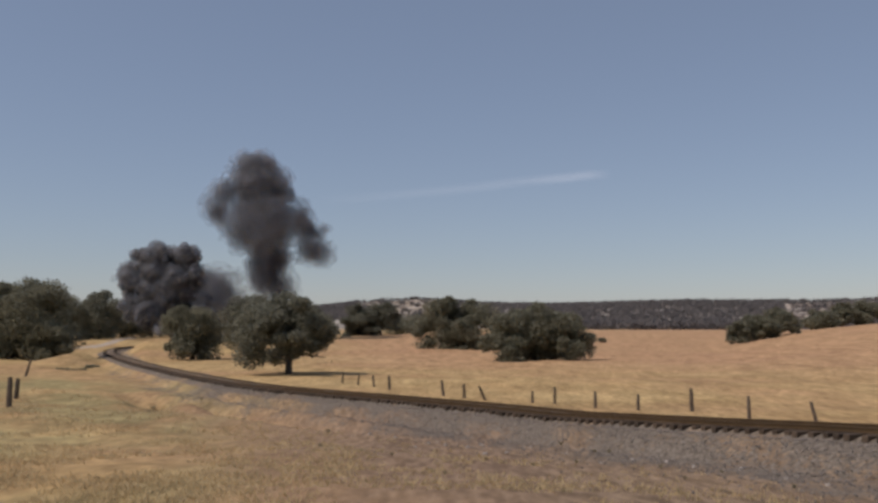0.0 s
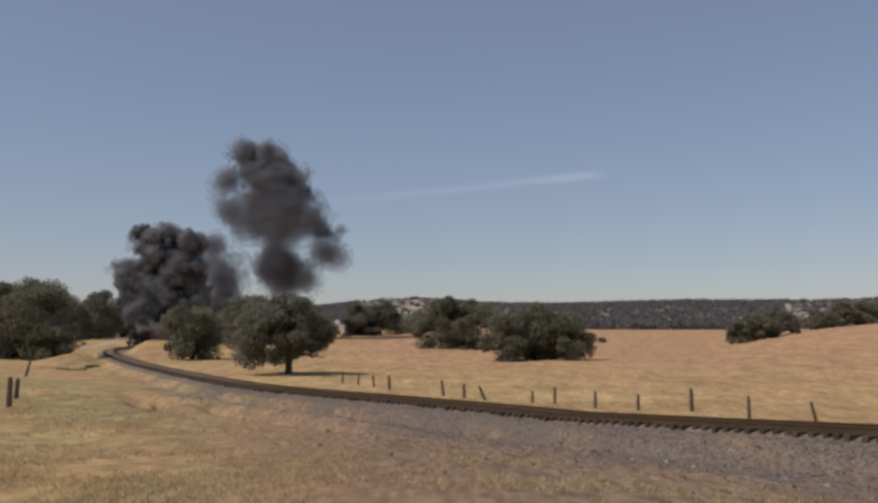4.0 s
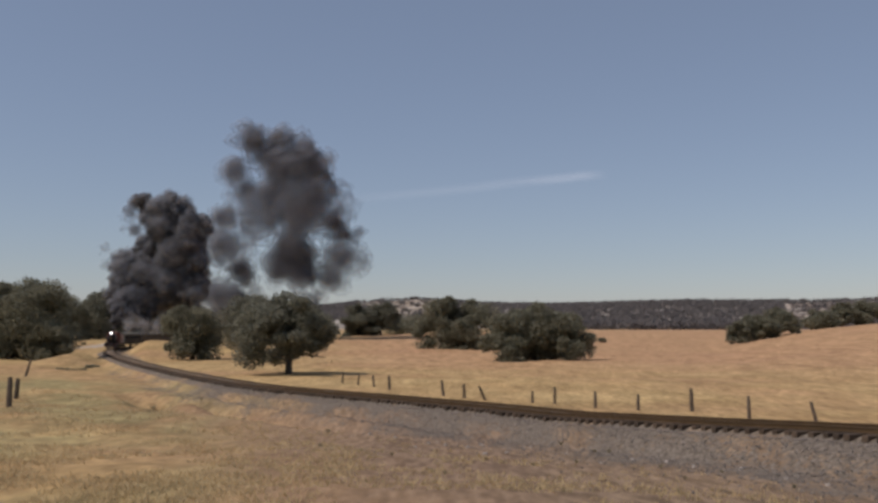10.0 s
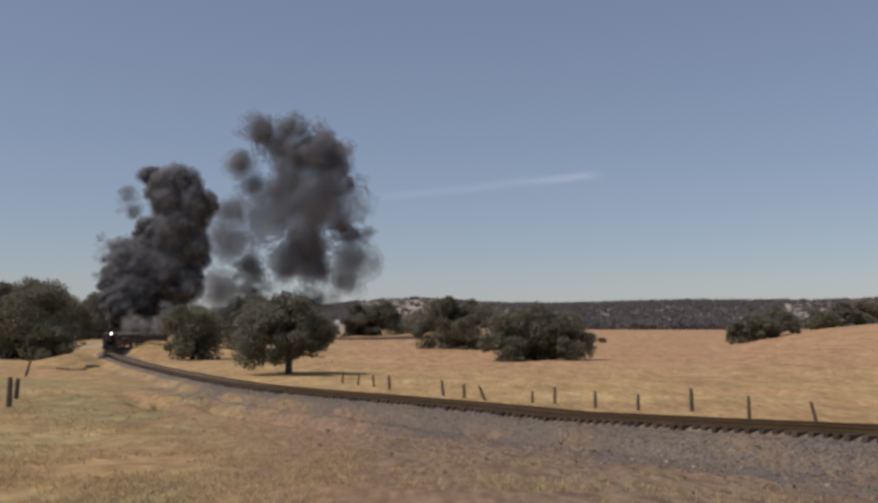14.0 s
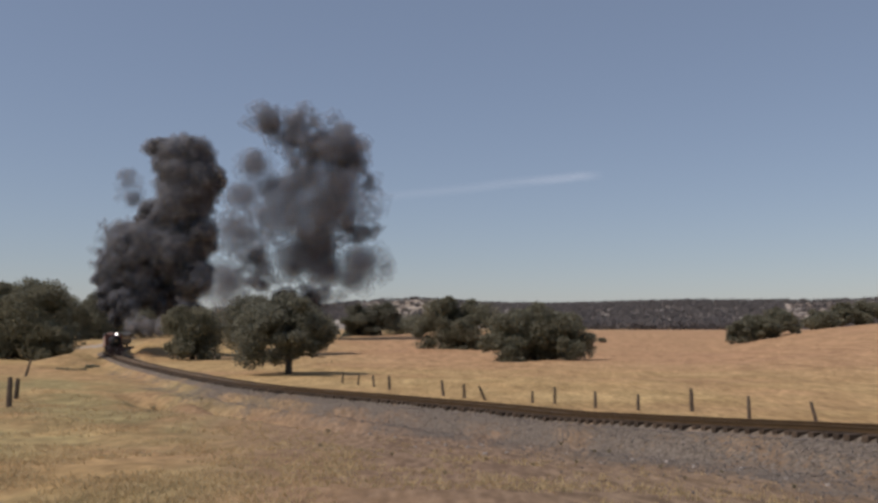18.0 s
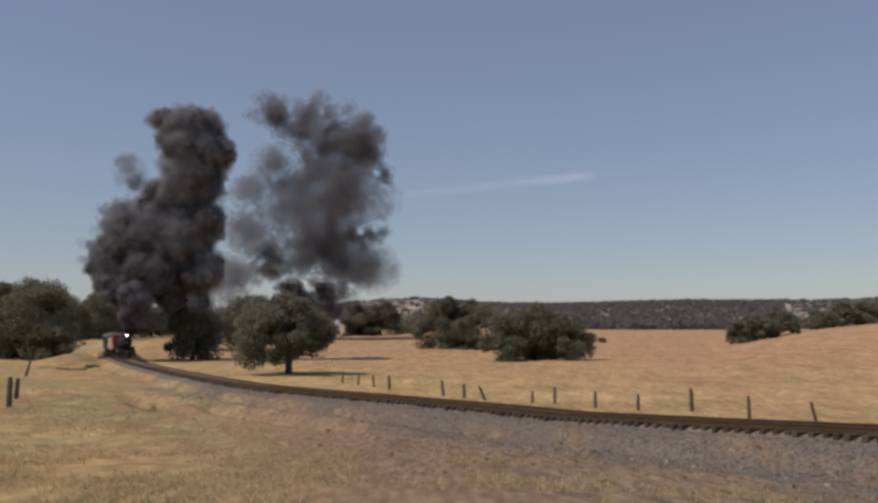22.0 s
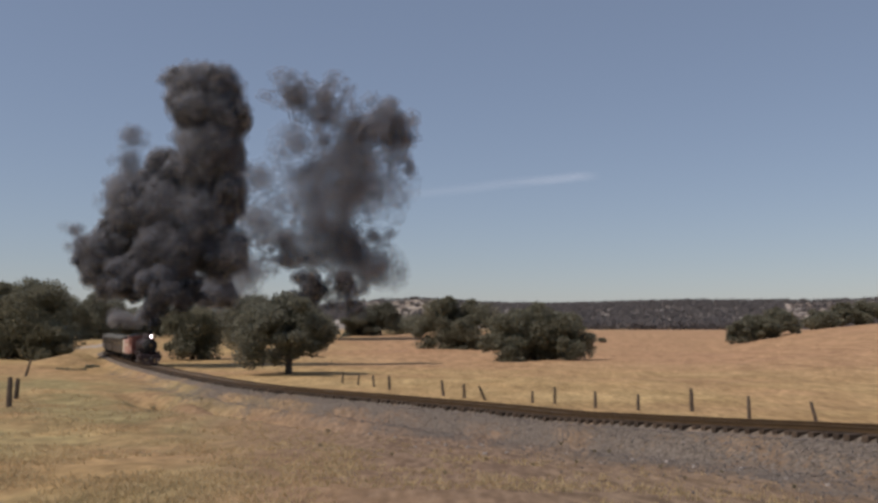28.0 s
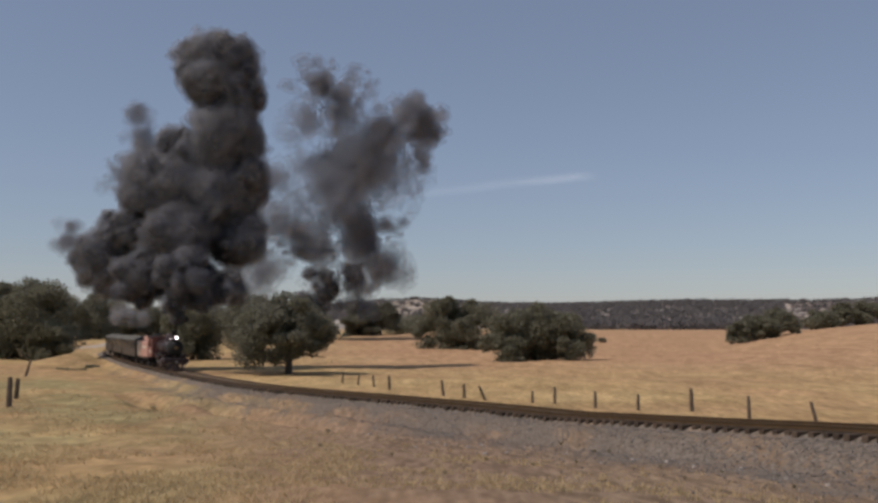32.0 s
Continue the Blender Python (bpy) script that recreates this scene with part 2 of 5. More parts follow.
SMOKE = billow_material("black_oil_smoke", (0.218, 0.217, 0.226), (0.345, 0.343, 0.356), 1.6, 0.2)
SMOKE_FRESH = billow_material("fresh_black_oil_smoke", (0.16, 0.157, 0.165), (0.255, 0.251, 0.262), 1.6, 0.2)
SMOKE_MID = billow_material("thinning_oil_smoke", (0.218, 0.219, 0.234), (0.365, 0.366, 0.388), 1.6, 0.12)
HAZE = billow_material("grey_steam_haze", (0.34, 0.328, 0.326), (0.47, 0.453, 0.45), 1.8, 0.2)
CIRRUS = bpy.data.materials.new("thin_ice_cloud")
CIRRUS.use_nodes = True


# ---- plan ----
F = 1600.0


def at_depth(x, d):
    """The sideways place of a picture column at a depth."""
    return (x - 784) / F * (d * 0.9967 - 0.4)


DROP_D = [0, 20, 28, 33.5, 42, 52, 68, 100, 150, 200, 300, 420]
DROP_Z = [2.1, 2.7, 3.10, 3.49, 4.03, 4.32, 4.66, 5.22, 5.48, 5.63, 5.9, 6.1]


def rail_z(d):
    return 6.0 - np.interp(d, DROP_D, DROP_Z)


LINE = [(2600, 15), (2000, 21.2), (1560, 28), (1300, 33.5), (1000, 43), (784, 52.5), (500, 68.5), (400, 82), (318, 103), (271, 119),
        (246, 131), (221, 150), (203, 170), (196, 188), (199, 206), (212, 224), (238, 238), (280, 250), (340, 263), (430, 280), (520, 302), (575, 318)]


def spline(points, step):
    """A smooth line through points, cut into equal steps."""
    p = [Vector(q) for q in points]
    p = [2 * p[0] - p[1]] + p + [2 * p[-1] - p[-2]]
    out = []
    for a, b, c, d in zip(p, p[1:], p[2:], p[3:]):
        for i in range(24):
            u = i / 24
            out.append(0.5 * ((2 * b) + (c - a) * u + (2 * a - 5 * b + 4 * c - d) * u * u + (3 * b - a - 3 * c + d) * u ** 3))
    out.append(p[-2])
    a = np.array([tuple(v) for v in out])
    for _ in range(40):
        a[1:-1] = 0.5 * a[1:-1] + 0.25 * (a[:-2] + a[2:])
    s = np.concatenate([[0], np.cumsum(np.hypot(*(a[1:] - a[:-1]).T))])
    n = np.arange(0, s[-1], step)
    return np.stack([np.interp(n, s, a[:, k]) for k in (0, 1)], 1)


TRACK = spline([(at_depth(x, d), d) for x, d in LINE], 0.25)     # every 0.25 m along the line, from the near end
TAN = np.gradient(TRACK, axis=0)
TAN /= np.hypot(*TAN.T)[:, None]
ARC = len(TRACK) * 0.25


def on_track(s, side=0.0):
    """Place and heading (towards the far end) at s metres along the line."""
    i = min(max(s / 0.25, 0), len(TRACK) - 2)
    k, u = int(i), i - int(i)
    p = TRACK[k] * (1 - u) + TRACK[k + 1] * u
    t = TAN[k] * (1 - u) + TAN[k + 1] * u
    t = t / np.hypot(*t)
    q = p + side * np.array((t[1], -t[0]))
    return Vector((q[0], q[1], float(rail_z(p[1])))), Vector((t[0], t[1], 0))


def smooth(u):
    u = np.clip(u, 0, 1)
    return u * u * (3 - 2 * u)


def hump(x, y, cx, cy, rx, ry):
    return np.exp(-((x - cx) / rx) ** 2 - ((y - cy) / ry) ** 2)


def lumps(x, y):
    """Gentle unevenness of the ground."""
    return 0.5 * np.sin(x * 0.11 + 1.3 * np.sin(y * 0.07)) * np.sin(y * 0.09 + 0.6) + 0.22 * np.sin(x * 0.37 + y * 0.21) * np.sin(y * 0.31 - x * 0.13 + 1)


def to_line(x, y):
    """Distance to the track (positive on the outer side, where the camera stands) and its depth there."""
    pts, tan = TRACK[::4], TAN[::4]
    dist, near = np.full(x.shape, 1e9), np.zeros(x.shape, int)
    for k in range(len(pts)):
        d = (x - pts[k, 0]) ** 2 + (y - pts[k, 1]) ** 2
        w = d < dist
        dist[w], near[w] = d[w], k
    dx, dy = x - pts[near, 0], y - pts[near, 1]
    side = np.sign(tan[near, 1] * -dx + tan[near, 0] * dy)
    return np.sqrt(dist), side, pts[near, 1]


def ground_z(x, y):
    x, y = np.asarray(x, float), np.asarray(y, float)
    d, side, yd = to_line(x, y)
    zr = rail_z(yd)
    u = lumps(x, y)
    hill = np.interp(y, [-60, 0, 25, 60, 100, 150, 300, 600], [6.5, 4.4, 3.05, 1.3, 0.8, 0.6, 1.2, 2.0])
    hill = hill - 0.010 * np.clip(x, -200, 60) * np.interp(y, [0, 60, 150], [1, 0.5, 0])
    toe = zr - 1.15
    hill = hill + 1.5 * hump(x, y, -40, 74, 17, 24) + 0.3 * hump(x, y, -22, 45, 10, 12)
    near = toe + np.clip((d - 4.5) / 26, 0, 1) * (hill - toe) + u * 0.35 * smooth((d - 4) / 8)
    near = near - 0.8 * np.exp(-((d - 8.5) / 1.6) ** 2) * smooth((y - 40) / 12) * (1 - smooth((y - 66) / 14)) + 0.35 * np.exp(-((d - 5.8) / 1.0) ** 2) * smooth((y - 40) / 12) * (1 - smooth((y - 66) / 14))
    near = near - 1.7 * hump(x, y, at_depth(280, 66), 66, 0.9, 3.5) - 1.7 * hump(x, y, at_depth(302, 58), 58, 0.9, 3.5) + 1.2 * hump(x, y, at_depth(336, 60), 60, 1.0, 4.0) + 0.6 * hump(x, y, at_depth(345, 54), 54, 1.6, 1.5)
    # the bank of the cutting at the outside of the bend, with a gully before it
    near = near + 1.9 * hump(x, y, at_depth(140, 152), 152, 3.8, 13) - 0.4 * hump(x, y, at_depth(148, 132), 132, 3.6, 2.5)
    far = np.interp(y, [-60, 30, 50, 100, 165, 250, 350, 600, 1000], [1.5, 0.95, 0.85, 0.3, -0.1, 0.9, 2.2, 2.2, 1.5])
    crest = np.interp(784 + 1600 * x / np.maximum(y, 20), [1250, 1300, 1400, 1480, 1560, 1700, 2200], [-0.3, 0.1, 2.2, 3.9, 5.2, 7.2, 14])
    w = smooth((y - 70) / 170) * (1 - smooth((y - 260) / 140))
    far = far + crest * w + u * 0.35 * smooth((d - 5) / 15)
    far = far + 2.7 * hump(x, y, -62, 192, 13, 22)
    base = np.where(side > 0, near, far)
    low = zr - 0.62 - np.maximum(0, d - 2.5) / 1.6
    high = zr - 0.62 + np.maximum(0, d - 3.2) / 1.6
    z = np.clip(base, low, high)
    # the wooded ridges at the far side
    r = np.hypot(x, y)
    ridge = np.interp(x / np.maximum(y, 1), [-0.6, -0.25, -0.08, -0.02, 0.05, 0.2, 0.35, 0.5, 0.8], [26, 28, 54, 56, 44, 43, 43, 56, 70])
    z = np.where(y > 500, z + (ridge + 5 * np.sin(x * 0.004) + 3 * np.sin(x * 0.011 + 2)) * smooth((r - 900) / 1100) * smooth((y - 500) / 400), z)
    return z


def gz(x, y):
    return float(ground_z(np.array([x]), np.array([y]))[0])


# ---- mesh helpers ----
class Form:
    """Vertices and faces of one mesh."""

    def __init__(self):
        self.v, self.f = [], []

    def add(self, v, f):
        k = len(self.v)
        self.v += [tuple(p) for p in v]
        self.f += [tuple(i + k for i in q) for q in f]
        return self

    def box(self, x0, x1, y0, y1, z0, z1, b=0.02, m=None):
        """A box with its edges cut off."""
        c, h = Vector(((x0 + x1) / 2, (y0 + y1) / 2, (z0 + z1) / 2)), Vector((abs(x1 - x0) / 2, abs(y1 - y0) / 2, abs(z1 - z0) / 2))
        b = min(b, h.x * 0.45, h.y * 0.45, h.z * 0.45)
        bm = bmesh.new()
        bmesh.ops.create_cube(bm, size=1)
        for w in bm.verts:
            w.co = Vector((w.co.x * 2 * h.x, w.co.y * 2 * h.y, w.co.z * 2 * h.z)) + c
        bmesh.ops.bevel(bm, geom=list(bm.edges), offset=b, segments=1, affect="EDGES")
        bm.verts.index_update()
        v = [(m @ w.co) if m else w.co for w in bm.verts]
        f = [[w.index for w in q.verts] for q in bm.faces]
        bm.free()
        return self.add([tuple(p) for p in v], f)

    def tube(self, path, radii, n=10, cap=True):
        """A round tube along a path with a radius at each point."""
        path = [Vector(p) for p in path]
        v, f = [], []
        for i, p in enumerate(path):
            t = (path[min(i + 1, len(path) - 1)] - path[max(i - 1, 0)]).normalized()
            a = t.orthogonal().normalized() if i == 0 else (a - t * a.dot(t)).normalized()
            b = t.cross(a)
            r = radii[i] if hasattr(radii, "__len__") else radii
            v += [p + (a * math.cos(2 * math.pi * k / n) + b * math.sin(2 * math.pi * k / n)) * r for k in range(n)]
        for i in range(len(path) - 1):
            for k in range(n):
                f.append((i * n + k, i * n + (k + 1) % n, (i + 1) * n + (k + 1) % n, (i + 1) * n + k))
        if cap:
            f.append(tuple(range(n - 1, -1, -1)))
            f.append(tuple(range((len(path) - 1) * n, len(path) * n)))
        return self.add(v, f)

    def sweep(self, sections, close=False):
        """Skin between equal rows of points."""
        n = len(sections[0])
        v = [p for s in sections for p in s]
        f = []
        for i in range(len(sections) - 1):
            for k in range(n if close else n - 1):
                f.append((i * n + k, i * n + (k + 1) % n, (i + 1) * n + (k + 1) % n, (i + 1) * n + k))
        if close:
            f.append(tuple(range(n - 1, -1, -1)))
            f.append(tuple(range((len(sections) - 1) * n, len(sections) * n)))
        return self.add(v, f)

    def mesh(self, name, mat, round_=False):
        me = bpy.data.meshes.new(name)
        me.from_pydata(self.v, [], self.f)
        me.materials.append(mat)
        if round_:
            me.polygons.foreach_set("use_smooth", [True] * len(me.polygons))
        me.update()
        return me


def part(name, form, mat, parent=None, label="", at=None, round_=False):
    """One mesh object under a thing or under a part."""
    ob = new(name, form.mesh(name, mat, round_) if isinstance(form, Form) else form)
    ob.parent = parent
    if at is not None:
        ob.matrix_basis = at
    return tagged(ob, label)


def thing(name, label, category, m=None, group="", kind=""):
    ob = new(name)
    ob.empty_display_size = 0.2
    if m is not None:
        ob.matrix_basis = m
    return tagged(ob, label, category, group, kind)


# ---- ground ----
def build_ground():
    ang = np.concatenate([np.linspace(-180, -42, 24, endpoint=False), np.linspace(-42, -30, 14, endpoint=False), np.linspace(-30, 30, 250, endpoint=False),
                          np.linspace(30, 42, 14, endpoint=False), np.linspace(42, 180, 24, endpoint=False)])
    rad = np.concatenate([np.geomspace(1.2, 400, 300), np.geomspace(415, 4600, 70)])
    a, r = np.meshgrid(np.radians(ang), rad)
    x, y = r * np.sin(a), r * np.cos(a)
    z = ground_z(x.ravel(), y.ravel())
    v = np.stack([x.ravel(), y.ravel(), z], 1)
    n, m = len(ang), len(rad)
    i, k = np.meshgrid(np.arange(m - 1), np.arange(n), indexing="ij")
    i, k = i.ravel(), k.ravel()
    f = np.stack([i * n + k, (i + 1) * n + k, (i + 1) * n + (k + 1) % n, i * n + (k + 1) % n], 1)[:, ::-1]
    verts = v.tolist() + [(0.0, 0.0, gz(0.0, 0.0))]
    faces = f.tolist() + [(k, (k + 1) % n, len(verts) - 1)[::-1] for k in range(n)]
    me = bpy.data.meshes.new("ground")
    me.from_pydata(verts, [], faces)
    d, side, yd = to_line(v[:, 0], v[:, 1])
    stone = np.where(side > 0, (0.92 - smooth((d - 2.0) / 7.5)) * np.interp(yd, [32, 45, 60, 90, 125, 150], [1, 0.85, 0.6, 0.45, 0.3, 0.1]), 1.0 - smooth((d - 2.6) / 1.6))
    me.attributes.new("stone", "FLOAT", "POINT").data.foreach_set("value", np.append(stone, 0).astype(np.float32))
    px = v[:, 0] / np.maximum(v[:, 1], 1)
    earth = np.where(side > 0, (1 - smooth((d - 11) / 22)) * 0.85 * smooth((px + 0.42) / 0.4), 0)
    rosy = np.where(side < 0, 0.72 * smooth((v[:, 1] - 85) / 80 + (px - 0.1) * 0.8) * smooth((px + 0.22) / 0.2),
                    0.5 * smooth((px + 0.3) / 0.16) * (1 - smooth((px - 0.02) / 0.2)) * (1 - smooth((v[:, 1] - 45) / 20)))
    me.attributes.new("rosy", "FLOAT", "POINT").data.foreach_set("value", np.append(rosy, 0).astype(np.float32))
    olive = np.where(side > 0, (0.3 + 0.75 * smooth((-0.1 - px) / 0.22)) * (1 - 0.8 * smooth((v[:, 1] - 75) / 40)), 0.2)
    me.attributes.new("olive", "FLOAT", "POINT").data.foreach_set("value", np.append(olive, 1).astype(np.float32))
    me.attributes.new("earth", "FLOAT", "POINT").data.foreach_set("value", np.append(earth, 0).astype(np.float32))
    r = np.hypot(v[:, 0], v[:, 1])
    scrub = smooth((r - 620) / 350) * np.where(((px > -0.09) & (px < 0.01)) | (px > 0.385), 0.75, 0.9) * (v[:, 1] > 0)
    me.attributes.new("scrub", "FLOAT", "POINT").data.foreach_set("value", np.append(scrub, 0).astype(np.float32))
    me.materials.append(GROUND)
    me.polygons.foreach_set("use_smooth", [True] * len(me.polygons))
    me.update()
    tagged(new("ground", me), "rolling pasture of sun-dried straw-coloured grass", "ground", kind="structure")


build_ground()


# ---- railway ----
def build_track():
    track = thing("railway_track", "curved single railway track on dark wooden ties", "railway track", kind="structure")
    secs = []
    prof = [(-3.6, -1.5), (-2.0, -0.46), (-1.0, -0.22), (-0.5, -0.135), (0.5, -0.135), (1.0, -0.27), (1.45, -0.42), (2.1, -0.56), (2.9, -1.0), (3.6, -1.5)]
    rnd = random.Random(3)
    for s in np.arange(0, ARC - 1, 1.0):
        c, t = on_track(s)
        r = Vector((t.y, -t.x, 0))
        secs.append([c + r * -o * 1.0 + Vector((0, 0, h + rnd.uniform(-0.025, 0.015) * (1 if abs(o) < 1.2 else 2))) for o, h in prof])
    bed = part("ballast_bed", Form().sweep(secs), GROUND, track, "bed of grey broken stone", round_=True)
    rows = len(secs)
    bed.data.attributes.new("stone", "FLOAT", "POINT").data.foreach_set("value", [0.45, 0.9, 0.8, 0.6, 0.6, 0.8, 1, 0.95, 0.75, 0.5] * rows)
    bed.data.attributes.new("earth", "FLOAT", "POINT").data.foreach_set("value", [0.8, 0.8, 0.8, 0.85, 0.85, 0.8, 0.8, 0.8, 0.8, 0.8] * rows)
    head = [(-0.036, 0), (-0.036, -0.04), (-0.009, -0.055), (-0.009, -0.14), (-0.07, -0.155), (-0.07, -0.17), (0.07, -0.17), (0.07, -0.155), (0.009, -0.14), (0.009, -0.055), (0.036, -0.04), (0.036, 0)]
    for o in (-0.7175, 0.7175):
        secs = []
        for s in np.arange(0, ARC - 1, 1.0):
            c, t = on_track(s)
            r = Vector((t.y, -t.x, 0))
            secs.append([c + r * (o + a) + Vector((0, 0, b)) for a, b in head])
        part("rail", Form().sweep(secs, True), RAIL_STEEL, track, "rust-brown steel rail")
    rnd = random.Random(5)
    tie_meshes = []
    for k in range(4):
        tie_meshes.append(Form().box(-0.115, 0.115, -1.3 - 0.04 * k, 1.28 + 0.05 * (k % 2), -0.38, -0.172, 0.018).mesh("tie", TIE_WOOD))
    rest = Form()
    n = 0
    s = 1.0
    while s < ARC - 2:
        c, t = on_track(s)
        a = math.atan2(t.y, t.x) + rnd.uniform(-0.03, 0.03)
        m = Matrix.Translation(c + Vector((0, 0, rnd.uniform(-0.02, 0.0)))) @ Matrix.Rotation(a, 4, "Z") @ Matrix.Translation((0, rnd.uniform(-0.09, 0.09), 0))
        if n < 300:
            part("tie", tie_meshes[rnd.randrange(4)], None, track, at=m)
        else:
            v = [m @ Vector((x, y, z)) for z in (-0.38, -0.172) for x, y in ((-0.115, -1.3), (0.115, -1.3), (0.115, 1.3), (-0.115, 1.3))]
            rest.add(v, [(3, 2, 1, 0), (4, 5, 6, 7), (0, 1, 5, 4), (1, 2, 6, 5), (2, 3, 7, 6), (3, 0, 4, 7)])
        n += 1
        s += 0.53 + rnd.uniform(-0.03, 0.03)
    tagged(part("far_ties", rest, TIE_WOOD, track), kind="stuff")


build_track()


# ---- oak trees ----
def crown_form(rnd, w, h, low, count, leaf, lobes, depth=None):
    """Leaf clumps over an uneven crown of lobes: width w, top h, underside low."""
    depth = depth or w
    centres = []
    for k in range(lobes):
        a = rnd.uniform(0, 2 * math.pi)
        q = rnd.random() ** 0.42
        rise = rnd.random() ** 0.9
        shrink = math.sqrt(max(0.06, 1 - (max(0, rise - 0.3) / 0.8) ** 2))
        size = w * rnd.choice((0.09, 0.12, 0.15, 0.20) if lobes > 39 else (0.10, 0.14, 0.18, 0.23)) * rnd.uniform(0.85, 1.15)
        zc = low + size * 0.6 + (h - low - size * 1.45) * rise
        centres.append((math.cos(a) * q * (w / 2 - size * 0.6) * shrink, math.sin(a) * q * (depth / 2 - size * 0.6) * shrink, zc, size))
    form = Form()
    v, f = [], []
    for k in range(count):
        c = centres[k % lobes] if k % 5 else max(rnd.sample(centres, 3), key=lambda g: g[3])
        p = Vector((rnd.gauss(0, 1), rnd.gauss(0, 1), rnd.gauss(0, 1))).normalized() * c[3] * (rnd.random() ** 0.3) * rnd.uniform(0.8, 1.15)
        p = Vector((c[0] + p.x, c[1] + p.y, c[2] + p.z * 0.72))
        a = Vector((rnd.gauss(0, 1), rnd.gauss(0, 1), rnd.gauss(0, 0.7))).normalized()
        b = a.orthogonal().normalized()
        b = Matrix.Rotation(rnd.uniform(0, 6.28), 3, a) @ b
        q = leaf * rnd.uniform(0.6, 1.3)
        i = len(v)
        v += [p + a * q, p + b * q * 0.5, p - a * q * 0.8, p - b * q * 0.55 + a.cross(b) * q * 0.35]
        f += [(i, i + 1, i + 2), (i, i + 2, i + 3)]
    form.v, form.f = [tuple(p) for p in v], f
    return form, centres


def oak_tree(x, d, w, h, low, label, seed, trunk=0.35, count=6000, leaf=0.34, mat=None, lobes=34, depth=None):
    rnd = random.Random(seed)
    X = at_depth(x, d)
    t = thing("oak_tree", label, "tree", pose(X, d, gz(X, d) - 0.05, 0, 0, 0), group="oak trees")
    form, centres = crown_form(rnd, w, h, low, int(count * 1.5), leaf * 0.84, lobes + 6, depth)
    fork = low + (h - low) * 0.22
    wood = Form().tube([(0, 0, -0.3), (0.03, 0, 0.15), (0.05, 0.02, fork * 0.5), (0.0, 0.05, fork)], [trunk * 1.7, trunk * 1.15, trunk, trunk * 0.8], 10)
    part("trunk", wood, BARK, t, "furrowed grey-brown oak trunk", round_=True)
    for c in centres[:9]:
        e = Vector(c[:3])
        mid = Vector((e.x * 0.45, e.y * 0.45, fork + (e.z - fork) * 0.62))
        part("limb", Form().tube([(0, 0.03, fork - 0.25), mid, e], [trunk * 0.6, trunk * 0.36, trunk * 0.1], 7), BARK, t, round_=True)
    part("crown", form, mat or LEAF, t, "dense dark green oak foliage")
    return t


# column, depth, width, height, underside, label, seed, trunk, clumps, clump size, leaves, lobes
oak_tree(515, 104, 11.5, 10.0, 0.9, "broad dark green oak on a short trunk by the track", 71, 0.38, 17000, 0.26, LEAF_DARK, 34)
oak_tree(344, 158, 11.8, 10.4, -0.3, "round-headed oak standing on the inside of the bend", 52, 0.35, 14000, 0.32, None, 42)
oak_tree(455, 200, 15.0, 13.6, 0.0, "dark oak behind the broad oak", 83, 0.35, 9000, 0.36, LEAF_DARK, 26)
oak_tree(788, 214, 13.5, 12.9, -1.6, "wide spreading oak with foliage down to the grass", 14, 0.45, 11000, 0.36, None, 30)
oak_tree(846, 212, 14.5, 12.2, -1.6, "wide spreading oak crowding its neighbour", 46, 0.45, 10000, 0.36, None, 28)
oak_tree(904, 153, 10.0, 8.8, -1.4, "wide oak sweeping down to the dry grass", 15, 0.4, 10000, 0.32, None, 28)
oak_tree(958, 156, 13.0, 10.4, -1.4, "round-headed oak in the middle of its clump", 47, 0.4, 12000, 0.32, None, 32)
oak_tree(1008, 154, 10.6, 8.8, -1.4, "wide oak beside its twin in the dry grass", 36, 0.4, 10000, 0.32, None, 28)
oak_tree(640, 340, 17.0, 13.6, -0.8, "dark oak at the back of the pasture", 16, 0.4, 12000, 0.46, LEAF_DARK, 34)
oak_tree(680, 344, 15.0, 13.2, -0.8, "dark oak against its neighbour at the back of the pasture", 62, 0.4, 11000, 0.46, LEAF_DARK, 32)
oak_tree(735, 390, 34.0, 10.4, -0.6, "low olive oak at the back of the pasture", 17, 0.4, 6000, 0.5, LEAF, 26)
oak_tree(46, 163, 20.0, 15.6, -1.6, "tall dark oak with drooping foliage beside the fence", 18, 0.45, 19000, 0.32, LEAF, 40)
oak_tree(0, 168, 16.0, 14.4, -1.6, "dark oak crowding the edge of the grove", 37, 0.4, 10000, 0.34, LEAF, 30)
oak_tree(88, 158, 8.5, 7.6, -1.0, "low dark oak with foliage sweeping to the ground", 61, 0.3, 6000, 0.32, LEAF, 22)
oak_tree(98, 282, 20.0, 16.0, -0.4, "dark oak in the grove beyond the bend", 19, 0.4, 9000, 0.36, LEAF, 30)
oak_tree(178, 290, 17.0, 16.4, -0.3, "tall dark oak in the grove beyond the bend", 44, 0.4, 9000, 0.42, LEAF_DARK, 30)
oak_tree(-45, 160, 16.0, 14.0, -0.3, "dark oak at the edge of the grove", 21, 0.4, 7000, 0.36, LEAF_DARK, 26)
oak_tree(140, 310, 22.0, 13.0, -0.5, "dark oak behind the bend", 33, 0.4, 6000, 0.5, LEAF_DARK, 28)
oak_tree(70, 320, 24.0, 14.0, -0.5, "dark oak behind the bend", 38, 0.4, 6000, 0.5, LEAF_DARK, 28)
oak_tree(215, 325, 24.0, 13.0, -0.5, "dark oak behind the bend", 22, 0.4, 6000, 0.5, LEAF_DARK, 28)
oak_tree(270, 335, 24.0, 13.0, -0.5, "dark oak behind the bend", 34, 0.4, 6000, 0.5, LEAF_DARK, 28)
